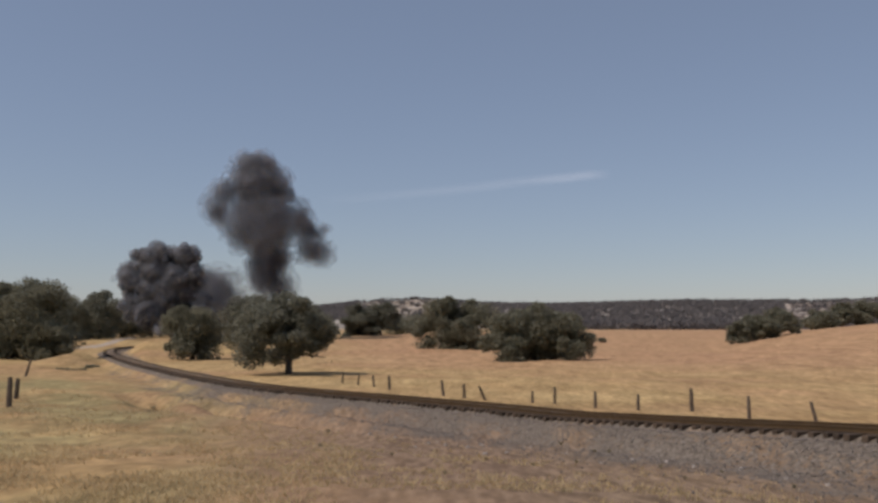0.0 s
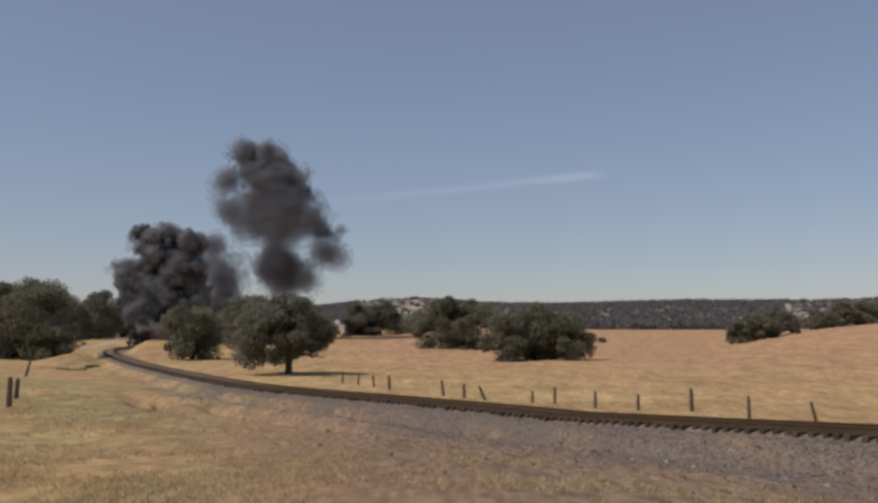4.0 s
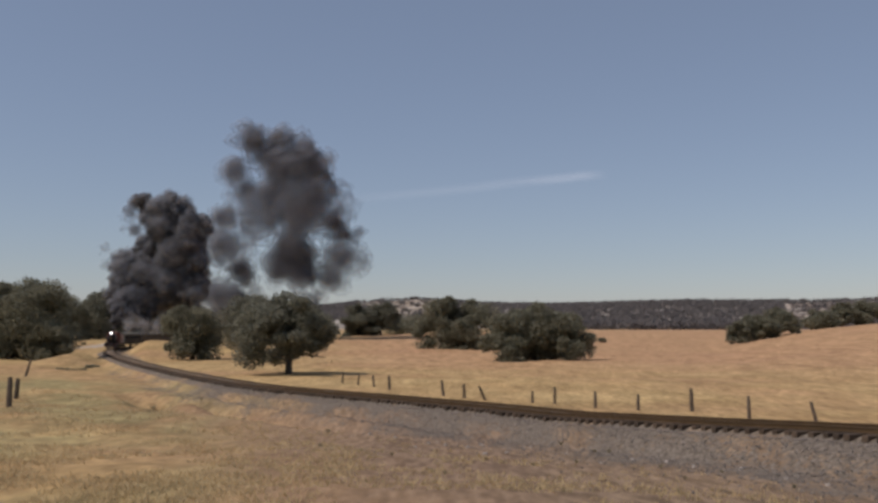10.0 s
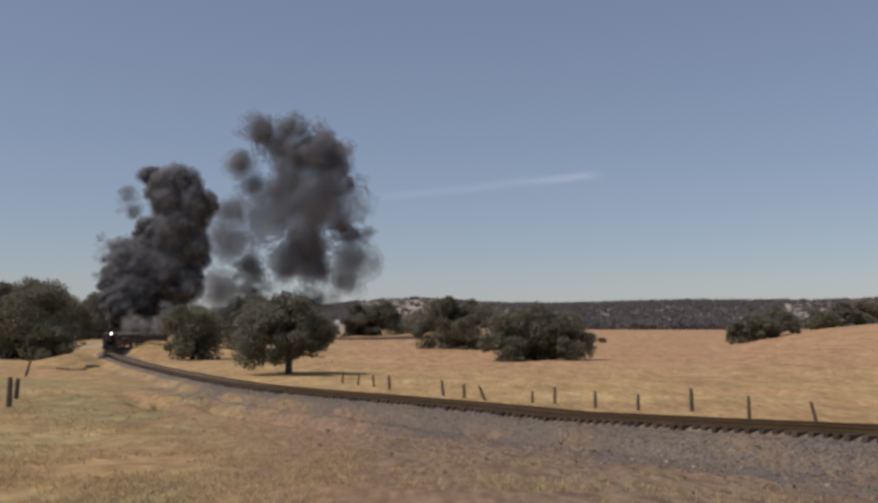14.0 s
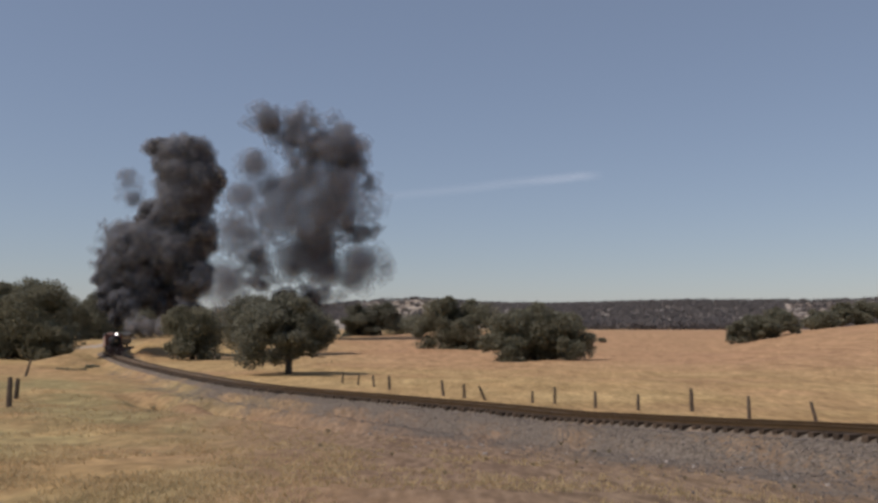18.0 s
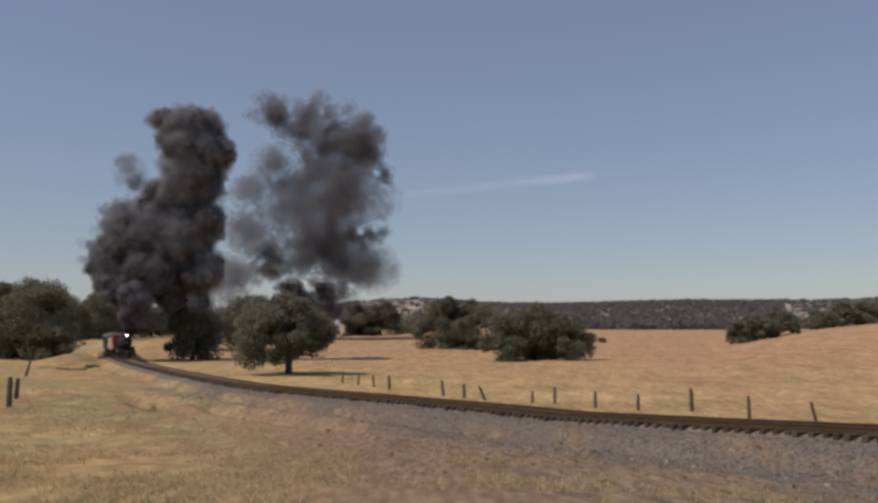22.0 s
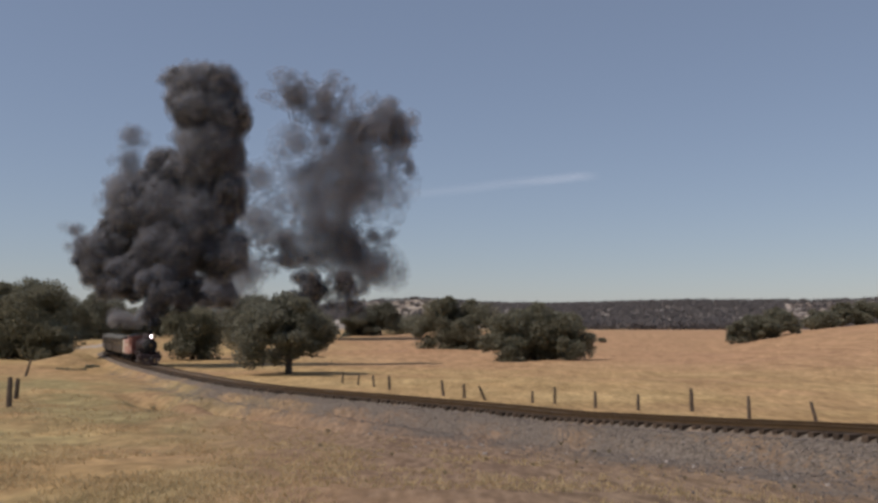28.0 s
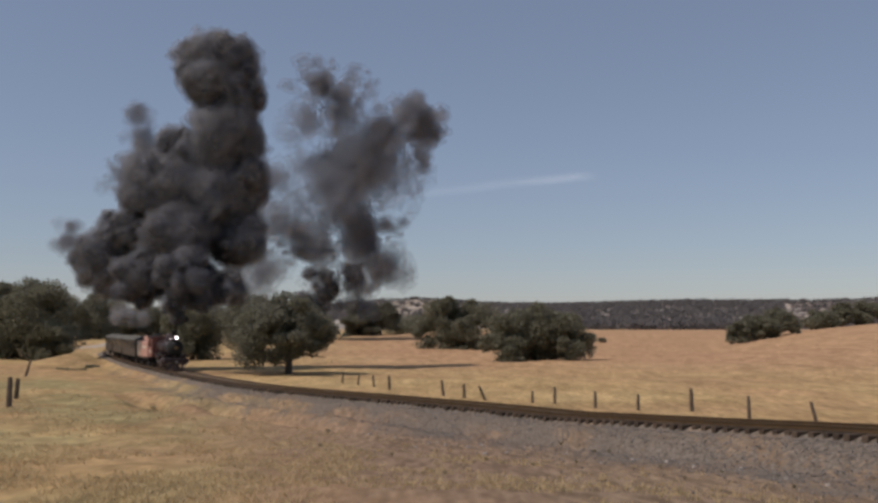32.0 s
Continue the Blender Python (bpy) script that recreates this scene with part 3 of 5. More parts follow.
oak_tree(330, 345, 24.0, 13.0, -0.5, "dark oak behind the bend", 23, 0.4, 6000, 0.5, LEAF_DARK, 28)
oak_tree(390, 350, 24.0, 12.5, -0.5, "dark oak behind the bend", 35, 0.4, 6000, 0.5, LEAF_DARK, 28)
oak_tree(450, 355, 24.0, 12.5, -0.5, "dark oak behind the bend", 24, 0.4, 6000, 0.5, LEAF_DARK, 28)
oak_tree(550, 360, 24.0, 12.0, -0.5, "dark oak behind the bend", 25, 0.4, 6000, 0.5, LEAF_DARK, 28)
oak_tree(1352, 238, 12.0, 7.2, -0.3, "oak on the shoulder of the hill", 26, 0.35, 7000, 0.42, LEAF, 26)
oak_tree(1318, 230, 6.5, 6.0, -0.2, "small oak on the shoulder of the hill", 27, 0.25, 3000, 0.38, LEAF, 18)
oak_tree(1390, 255, 10.5, 8.4, -0.3, "oak on the shoulder of the hill", 28, 0.35, 6000, 0.42, LEAF, 24)
oak_tree(1424, 240, 2.6, 5.0, 0.3, "slender oak on the shoulder of the hill", 29, 0.2, 1400, 0.3, LEAF, 12)
oak_tree(1466, 268, 11.0, 6.5, -0.2, "low oak behind the crest of the hill", 30, 0.35, 5000, 0.45, LEAF, 22)
oak_tree(1506, 272, 9.0, 7.5, -0.2, "oak behind the crest of the hill", 31, 0.35, 5000, 0.45, LEAF, 22)
oak_tree(1548, 275, 10.0, 8.0, -0.2, "oak behind the crest of the hill", 39, 0.35, 5000, 0.45, LEAF, 22)
oak_tree(1075, 260, 2.4, 1.7, 0.0, "lone low bush in the pasture", 32, 0.12, 700, 0.25, LEAF, 10)


def gully_shade_bush(x, d, w, h, seed):
    """A low dark bush, foliage down to the ground, added as the gully's shade."""
    rnd = random.Random(seed)
    X = at_depth(x, d)
    t = thing("bush", "low dark olive bush added as the shade of the gully by the bend", "bush", pose(X, d, gz(X, d) - 0.05), group="bushes in the gully")
    form, centres = crown_form(rnd, w, h, -0.1, 700, 0.16, 9, w * 0.6)
    part("foliage", form, LEAF, t)
    for c in centres[:4]:
        part("stem", Form().tube([(0, 0, -0.1), (c[0] * 0.5, c[1] * 0.5, c[2] * 0.5), c[:3]], [0.04, 0.03, 0.012], 6), BARK, t)


for i, (x, d, w, h) in enumerate([(110, 131, 2.4, 0.3), (127, 131.5, 2.2, 0.45), (142, 132.5, 2.6, 0.4), (157, 136, 1.6, 0.55), (171, 140, 2.0, 0.4)]):
    gully_shade_bush(x, d, w, h, 210 + i)


def far_woods():
    """Scattered oaks on the far ridges, too many to count."""
    rnd = random.Random(41)
    v, f = [], []
    for k in range(15000):
        px = rnd.uniform(-200, 1800)
        d = rnd.choice((rnd.uniform(700, 1100), rnd.uniform(1000, 2050), rnd.uniform(1200, 2050)))
        if d < 1150 and (px < 980 or rnd.random() < 0.3):
            continue
        if 640 < px < 800 and rnd.random() < 0.78:
            continue
        if px > 1395 and rnd.random() < 0.6:
            continue
        X = (px - 784) / F * d
        w = rnd.uniform(7, 15)
        v.append((X, d, w, rnd.uniform(5, 9)))
    zs = ground_z(np.array([q[0] for q in v]), np.array([q[1] for q in v]))
    verts, faces = [], []
    for (x, y, w, h), z in zip(v, zs):
        for k in range(20):
            p = Vector((rnd.gauss(0, 1), rnd.gauss(0, 1), rnd.gauss(0, 1))).normalized() * rnd.uniform(0.6, 1.0)
            c = Vector((x + p.x * w * 0.5, y + p.y * w * 0.5, z + h * 0.45 + p.z * h * 0.5))
            a = Vector((rnd.gauss(0, 1), rnd.gauss(0, 1), rnd.gauss(0, 1))).normalized() * 2.2
            b = a.orthogonal().normalized() * 1.6
            i = len(verts)
            verts += [c + a, c + b, c - a - b * 0.4]
            faces.append((i, i + 1, i + 2))
    fm = Form()
    fm.v, fm.f = [tuple(p) for p in verts], faces
    tagged(part("far_woods", fm, LEAF_FAR), "distant oak woods on low ridges", "woods", kind="stuff")


far_woods()


# ---- fences ----
def fence_post(x, d, h, lean, seed, group, label):
    rnd = random.Random(seed)
    X = at_depth(x, d)
    r = rnd.uniform(0.085, 0.125) * (1.45 if group.startswith("hill") else 1)
    path = [(0, 0, -0.4), (rnd.uniform(-0.02, 0.02), 0, h * 0.45), (rnd.uniform(-0.03, 0.03), 0, h * 0.8), (0, 0.01, h)]
    fm = Form().tube(path, [r * 1.1, r, r * 0.95, r * 0.8], 7)
    ob = part("fence_post", fm, POST_WOOD, at=pose(X, d, gz(X, d), 0, lean, rnd.uniform(0, 40) * 0))
    return tagged(ob, label, "fence post", group)


FIELD_POSTS = [(1459, 47.5, 1.3, -13), (1338, 51, 1.3, -2), (1236, 55, 1.35, -3), (1140, 55.5, 0.95, -2), (1063, 57, 1.05, 0), (991, 60.5, 1.1, -1), (951, 61, 0.8, 0), (866, 63.5, 1.1, -24),
               (829, 66, 1.0, -3), (792, 68.5, 1.2, -6), (696, 77, 1.15, -3), (668, 80, 1.1, -4), (640, 83, 1.05, 2), (612, 87, 1.0, 0)]
for i, (x, d, h, lean) in enumerate(FIELD_POSTS):
    fence_post(x, d, h, lean, 60 + i, "field fence posts", "leaning weathered wooden fence post in dry grass" if abs(lean) > 8 else "weathered upright wooden fence post in dry grass")
for i, (x, d, h, lean) in enumerate([(15, 45, 1.5, 0), (29, 60, 1.35, 3), (46, 92, 1.8, 16)]):
    fence_post(x, d, h, lean, 80 + i, "hillside fence posts", "dark split wooden fence post on the grassy slope")


# ---- dirt road beyond the bend ----
def dirt_road():
    rnd = random.Random(8)
    pts = spline([(at_depth(x, d), d) for x, d in ((-120, 190), (40, 212), (120, 232), (190, 262), (225, 300), (240, 345))], 3.0)
    secs = []
    for p, t in zip(pts, np.gradient(pts, axis=0)):
        t = t / np.hypot(*t)
        row = []
        for o in (-1.9, -0.9, 0, 0.9, 1.9):
            q = p + o * np.array((t[1], -t[0])) + rnd.uniform(-0.3, 0.3)
            row.append((q[0], q[1], gz(q[0], q[1]) + (0.10 if abs(o) < 1.5 else -0.05)))
        secs.append(row)
    tagged(part("dirt_road", Form().sweep(secs), DUST, round_=True), "pale dusty farm track", "road", kind="structure")


dirt_road()


# ---- train ----
def wheel(parent, x, y, r, mat=None, spokes=10, name="wheel"):
    """A spoked wheel, its axle across the train."""
    fm = Form()
    n = 24
    rings = []
    for rr, yy in ((r * 0.86, -0.06), (r, -0.06), (r, 0.06), (r * 0.86, 0.06)):
        rings.append([(rr * math.cos(2 * math.pi * k / n), yy, rr * math.sin(2 * math.pi * k / n)) for k in range(n)])
    rings.append(rings[0])
    for a, b in zip(rings, rings[1:]):
        fm.add(a + b, [(k, (k + 1) % n, n + (k + 1) % n, n + k) for k in range(n)])
    fm.tube([(0, -0.09, 0), (0, 0.09, 0)], r * 0.2, 12)
    for k in range(spokes):
        a = 2 * math.pi * k / spokes
        fm.tube([(r * 0.15 * math.cos(a), 0, r * 0.15 * math.sin(a)), (r * 0.9 * math.cos(a), 0, r * 0.9 * math.sin(a))], 0.035, 5, False)
    ob = part(name, fm, mat or IRON, parent, at=pose(x, y, r))
    return ob


WHEELS, RODS = [], []


def lathe(form, rows, n=20, axis="x", at=(0, 0, 0)):
    """A body of revolution: rows of (place along the axis, radius)."""
    secs = []
    for a, r in rows:
        ring = []
        for k in range(n):
            c, s = math.cos(2 * math.pi * k / n) * r, math.sin(2 * math.pi * k / n) * r
            ring.append((at[0] + a, at[1] + c, at[2] + s) if axis == "x" else (at[0] + c, at[1] + s, at[2] + a))
        secs.append(ring)
    return form.sweep(secs, True)


def build_engine():
    e = thing("steam_locomotive", "black steam locomotive with a dark red cab and lit headlight", "locomotive")
    part("boiler", lathe(Form(), [(-2.6, 0.98), (-1.2, 0.98), (-0.6, 0.86), (3.6, 0.82)], 24, "x", (0, 0, 2.55)), IRON, e, "black riveted boiler", round_=True)
    for x in (-1.1, 0.2, 1.5, 2.8):
        part("boiler_band", lathe(Form(), [(x - 0.04, 0.885), (x + 0.04, 0.885)], 24, "x", (0, 0, 2.55)), STEEL if x > 0 else IRON, e)
    part("smokebox", lathe(Form(), [(3.6, 0.88), (5.15, 0.88), (5.2, 0.84)], 24, "x", (0, 0, 2.55)), SOOT, e, "sooty black smokebox", round_=True)
    part("smokebox_door", lathe(Form(), [(5.2, 0.7), (5.27, 0.66), (5.34, 0.4), (5.36, 0.05)], 24, "x", (0, 0, 2.55)), SOOT, e, round_=True)
    part("number_plate", lathe(Form(), [(5.35, 0.2), (5.39, 0.19)], 18, "x", (0, 0, 2.55)), BRASS, e, "round brass plate")
    part("smokestack", lathe(Form(), [(3.35, 0.34), (3.5, 0.25), (4.4, 0.3), (4.45, 0.38), (4.6, 0.38), (4.6, 0.28), (4.3, 0.24)], 18, "z", (4.0, 0, 0)), SOOT, e, "tapered black stack with a rim", round_=True)
    for x, hh, r, nm in ((2.6, 4.05, 0.36, "sand_dome"), (0.7, 4.2, 0.42, "steam_dome")):
        part(nm, lathe(Form(), [(3.2, r * 1.15), (3.4, r), (hh - 0.2, r), (hh - 0.05, r * 0.7), (hh, 0.1)], 18, "z", (x, 0, 0)), IRON, e, round_=True)
    bell = part("bell", lathe(Form(), [(3.62, 0.2), (3.66, 0.17), (3.85, 0.12), (3.92, 0.03)], 14, "z", (1.7, 0, 0)), BRASS, e, "small brass bell", round_=True)
    part("bell_yoke", Form().tube([(1.7, -0.24, 3.35), (1.7, -0.24, 3.9), (1.7, 0, 4.02), (1.7, 0.24, 3.9), (1.7, 0.24, 3.35)], 0.03, 6), IRON, e)
    lamp = part("headlight", Form().box(4.5, 4.95, -0.3, 0.3, 3.45, 4.0, 0.06), IRON, e, "square black headlight case")
    part("lens", lathe(Form(), [(4.95, 0.15), (4.98, 0.135), (5.0, 0.05)], 18, "x", (0, 0, 3.74)), LAMP_GLOW, lamp, "glowing white headlight lens")
    # unseen hood, added to block the lens glow at oblique angles
    part("hood", lathe(Form(), [(4.95, 0.21), (5.74, 0.21), (5.74, 0.18), (4.96, 0.18)], 18, "x", (0, 0, 3.74)), IRON, lamp, "short round hood added to hide the lens from the side")
    part("lamp_bracket", Form().box(4.55, 5.45, -0.25, 0.25, 3.36, 3.46, 0.02), IRON, e)
    for y in (-0.62, 0.62):
        ml = part("marker_lamp", lathe(Form(), [(3.45, 0.1), (3.72, 0.1), (3.8, 0.03)], 10, "z", (4.95, y, 0)), IRON, e)
        # glow added to one lens only, for the bright spot beside the headlight
        if y < 0:
            part("lens", lathe(Form(), [(5.04, 0.026), (5.07, 0.02)], 10, "x", (0, y, 3.6)), LAMP_GLOW, ml, "small lens with an added glow")
    part("pilot_beam", Form().box(5.35, 5.65, -1.4, 1.4, 0.85, 1.3, 0.03), IRON, e)
    for k in range(9):
        y = -1.2 + 0.3 * k
        part("pilot_bar", Form().tube([(5.6, y, 0.95), (6.55 - 0.55 * abs(y) / 1.2, y * 0.75, 0.18)], 0.045, 6), IRON, e)
    part("pilot_foot", Form().tube([(6.0, -0.9, 0.16), (6.55, 0, 0.16), (6.0, 0.9, 0.16)], 0.06, 6), IRON, e)
    part("coupler", Form().box(5.6, 6.1, -0.12, 0.12, 0.78, 1.02, 0.04), STEEL, e)
    part("deck", Form().box(4.3, 5.4, -1.3, 1.3, 1.28, 1.36, 0.02), IRON, e)
    part("frame", Form().box(-5.2, 5.4, -0.5, 0.5, 0.75, 1.35, 0.04), SOOT, e)
    part("firebox", Form().box(-2.9, -0.5, -0.75, 0.75, 0.8, 2.3, 0.1), SOOT, e)
    for y in (-1, 1):
        part("running_board", Form().box(-2.3, 4.4, y * 1.05, y * 1.42, 1.72, 1.78, 0.015), IRON, e)
        part("cylinder", lathe(Form(), [(3.55, 0.3), (3.6, 0.42), (4.75, 0.42), (4.8, 0.3)], 16, "x", (0, y * 1.12, 0.95)), IRON, e, "black steam cylinder", round_=True)
        part("valve_chest", Form().box(3.75, 4.65, y * 0.85, y * 1.35, 1.3, 1.66, 0.05), IRON, e)
        part("hand_rail", Form().tube([(-2.3, y * 1.02, 2.95), (4.9, y * 0.98, 2.95)], 0.022, 6), STEEL, e)
        part("grab_pole", Form().tube([(4.2, y * 1.2, 1.8), (5.0, y * 1.2, 1.4)], 0.025, 6), STEEL, e)
        part("air_tank", lathe(Form(), [(-0.4, 0.1), (-0.3, 0.24), (1.4, 0.24), (1.5, 0.1)], 12, "x", (0, y * 1.12, 1.45)), IRON, e, round_=True)
        for k in range(4):
            WHEELS.append((wheel(e, 2.35 - 1.36 * k, y * 0.78, 0.62, name="driving_wheel", spokes=12), 0.62))
        WHEELS.append((wheel(e, 4.95, y * 0.75, 0.38, name="leading_wheel", spokes=8), 0.38))
        RODS.append((part("side_rod", Form().box(-1.85, 2.45, y * 0.92, y * 0.98, 0.55, 0.68, 0.02), STEEL, e, "long steel side rod"), y, 1.0))
        RODS.append((part("main_rod", Form().box(0.9, 3.7, y * 1.02, y * 1.08, 0.6, 0.74, 0.02), STEEL, e), y, 0.5))
        # cab side with its window opening
        for nm, (x0, x1, z0, z1) in (("cab_panel", (-5.2, -2.3, 1.35, 2.55)), ("cab_pillar", (-5.2, -4.75, 2.55, 3.75)), ("cab_pillar", (-2.65, -2.3, 2.55, 3.75)), ("cab_rail", (-4.75, -2.65, 3.45, 3.75)), ("cab_pillar", (-3.8, -3.66, 2.55, 3.45))):
            part(nm, Form().box(x0, x1, y * 1.4, y * 1.46, z0, z1, 0.012), CAB_RED, e)
        part("cab_step", Form().box(-5.1, -4.6, y * 1.2, y * 1.45, 0.5, 0.56, 0.01), IRON, e)
        part("letter_bar", Form().box(-4.4, -3.1, y * 1.46, y * 1.468, 1.85, 2.1, 0.003), CREAM, e)
    part("cab_front", Form().box(-2.36, -2.3, -1.4, 1.4, 1.35, 3.75, 0.012), CAB_RED, e)
    part("cab_floor", Form().box(-5.2, -2.3, -1.4, 1.4, 1.25, 1.35, 0.012), IRON, e)
    secs = []
    for x in (-5.7, -2.05):
        top = [(x, y, 3.74 + 0.42 * math.cos(y / 1.6 * math.pi / 2)) for y in np.linspace(-1.6, 1.6, 13)]
        secs.append(top + [(x, q[1], q[2] - 0.05) for q in reversed(top)])
    part("cab_roof", Form().sweep(secs, True), SOOT, e, "arched black cab roof")
    return e


def truck(parent, x):
    t = part("truck_frame", Form().box(x - 1.2, x + 1.2, -1.0, -0.9, 0.35, 0.6, 0.04).box(x - 1.2, x + 1.2, 0.9, 1.0, 0.35, 0.6, 0.04).box(x - 0.2, x + 0.2, -1.0, 1.0, 0.4, 0.7, 0.04), SOOT, parent)
    for dx in (-0.8, 0.8):
        for y in (-0.75, 0.75):
            WHEELS.append((wheel(parent, x + dx, y, 0.42, spokes=6, name="wheel"), 0.42))


def build_tender():
    e = thing("tender", "faded red oil tender with a cream rear end", "tender")
    part("tank", Form().box(-4.1, 4.1, -1.42, 1.42, 1.15, 3.2, 0.1), RUST_RED, e, "faded red painted tank")
    part("oil_bunker", Form().box(0.0, 3.9, -1.2, 1.2, 3.2, 3.85, 0.12), RUST_RED, e)
    part("rear_panel", Form().box(-4.16, -4.1, -1.35, 1.35, 1.2, 3.15, 0.01), CREAM, e, "cream rear panel")
    for y in (-1, 1):
        part("rear_side_panel", Form().box(-4.0, -1.2, y * 1.42, y * 1.432, 1.25, 3.1, 0.003), CREAM, e, "cream end of the tank side")
        part("side_rib", Form().box(-1.2, 4.0, y * 1.42, y * 1.45, 2.1, 2.16, 0.005), RUST_RED, e)
    part("filler_hatch", lathe(Form(), [(3.2, 0.35), (3.45, 0.35), (3.52, 0.1)], 14, "z", (-2.6, 0, 0)), SOOT, e)
    part("frame", Form().box(-4.3, 4.3, -1.3, 1.3, 0.9, 1.15, 0.03), SOOT, e)
    part("tank_rail", Form().tube([(-4.0, -1.35, 3.2), (-4.0, -1.35, 3.45), (-0.2, -1.35, 3.45)], 0.025, 6), IRON, e)
    part("letter_bar", Form().box(0.2, 3.2, -1.434, -1.426, 2.3, 2.6, 0.002), CREAM, e)
    for x in (-2.7, 2.7):
        truck(e, x)
    return e


def build_car():
    e = thing("railway_coach", "dark olive wooden railway coach with a grey-green roof", "railway coach", group="coaches of the train")
    L = 8.0
    for y in (-1, 1):
        part("lower_side", Form().box(-L, L, y * 1.38, y * 1.45, 1.05, 2.05, 0.015), CAR_GREEN, e)
        part("upper_side", Form().box(-L, L, y * 1.38, y * 1.45, 2.85, 3.3, 0.015), CAR_GREEN, e)
        for k in range(11):
            x = -L + 0.1 + (2 * L - 0.2) / 10 * k
            part("window_post", Form().box(x - 0.25, x + 0.25, y * 1.38, y * 1.44, 2.05, 2.85, 0.012), CAR_GREEN, e)
        for k in range(10):
            x = -L + 0.1 + (2 * L - 0.2) / 10 * (k + 0.5)
            part("pane", Form().box(x - 0.55, x + 0.55, y * 1.39, y * 1.41, 2.05, 2.85, 0.004), GLASS, e)
    for x in (-L, L):
        part("end_wall", Form().box(x - 0.05, x + 0.05, -1.38, 1.38, 1.05, 3.3, 0.015), CAR_GREEN, e)
        part("end_door", Form().box(x - 0.07, x + 0.07, -0.4, 0.4, 1.1, 3.05, 0.01), CAB_RED, e)
    secs = []
    for x in (-L - 0.5, L + 0.5):
        top = [(x, y, 3.28 + 0.5 * math.cos(y / 1.6 * math.pi / 2)) for y in np.linspace(-1.6, 1.6, 13)]
        secs.append(top + [(x, q[1], q[2] - 0.06) for q in reversed(top)])
    part("roof", Form().sweep(secs, True), CAR_ROOF, e, "pale arched canvas roof")
    part("underframe", Form().box(-L - 0.6, L + 0.6, -1.25, 1.25, 0.85, 1.05, 0.03), SOOT, e)
    for x in (-5.6, 5.6):
        truck(e, x)
    return e


ENGINE, TENDER = build_engine(), build_tender()
CARS = [build_car()]
for k in range(2):
    CARS.append(copy_thing(CARS[0], Matrix.Identity(4)))

# ---- how the train runs ----
# seconds and the place of the smokebox front in columns of the bend; turned into metres along the line
RUN_T = [0, 3, 6, 9, 13, 16.5, 19, 21, 23, 25, 28, 29.5, 31, 32]


def arc_of(x, d):
    """Metres along the line nearest to a picture column and depth."""
    q = (TRACK[:, 0] - at_depth(x, d)) ** 2 + (TRACK[:, 1] - d) ** 2
    return float(np.argmin(q)) * 0.25


S32, S28, S25, S23, S21, S19, S16 = (arc_of(*q) for q in ((317, 103.4), (272, 118.8), (246, 131), (233, 140), (221, 150), (213, 158), (203, 170)))
RUN_S = [S16 + 92, S16 + 75, S16 + 58, S16 + 41, S16 + 18.5, S16, S19, S21, S23, S25, S28, (S28 * 0.62 + S32 * 0.38), (S28 * 0.24 + S32 * 0.76), S32]


def run(t):
    """Metres along the line of the engine's front at t, evened out."""
    return float(np.mean([np.interp(t + u, RUN_T + [40], RUN_S + [S32 - 8 * (S31_V)]) for u in (-1.6, -0.8, 0, 0.8, 1.6)]))


S31_V = (S28 - S32) / 4.0


def car_pose(s, half):
    """A vehicle with its middle at s metres along the line, heading to the near end."""
    a, _ = on_track(s - half)
    b, _ = on_track(s + half)
    c = (a + b) / 2
    h = (a - b).normalized()
    yaw, climb = math.atan2(h.y, h.x), math.asin(h.z)
    return Matrix.Translation(c) @ Matrix.Rotation(yaw, 4, "Z") @ Matrix.Rotation(-climb, 4, "Y")


# ---- smoke ----
def billow_radius(n, off):
    """How far the cauliflower skin of a billow of radius about 1 lies out along n."""
    return noise.fractal(n * 1.5 + off, 1.0, 2.0, 4) * 0.26 + (0.45 - abs(noise.noise(n * 2.6 + off))) * 0.42 + (0.4 - abs(noise.noise(n * 6 + off))) * 0.18


def ball_mesh(fine):
    bm = bmesh.new()
    bmesh.ops.create_icosphere(bm, subdivisions=fine, radius=1)
    bm.verts.index_update()
    out = [w.co.normalized() for w in bm.verts], [tuple(w.index for w in q.verts) for q in bm.faces]
    bm.free()
    return out


BALLS = {k: ball_mesh(k) for k in (2, 3)}


def shell_mesh(rnd, mat, shells, rough, fine):
    """A billow: layers of soot, thinner and thinner outwards; shells: (radius, thickness)."""
    off = Vector((rnd.uniform(0, 50), rnd.uniform(0, 50), rnd.uniform(0, 50)))
    v, f, thick = [], [], []
    for k, (r, q) in enumerate(shells):
        ball, tris = BALLS[2 if q > 1 else fine]
        base = len(v)
        v += [tuple(n * r * (0.88 + rough * billow_radius(n, off + Vector((0.07 * k, 0, 0.05 * k))))) for n in ball]
        f += [tuple(i + base for i in tri) for tri in tris]
        thick += [q] * len(ball)
    me = bpy.data.meshes.new("puff")
    me.from_pydata(v, [], f)
    me.attributes.new("thick", "FLOAT", "POINT").data.foreach_set("value", thick)
    me.polygons.foreach_set("use_smooth", [True] * len(f))
    me.materials.append(mat)
    return me


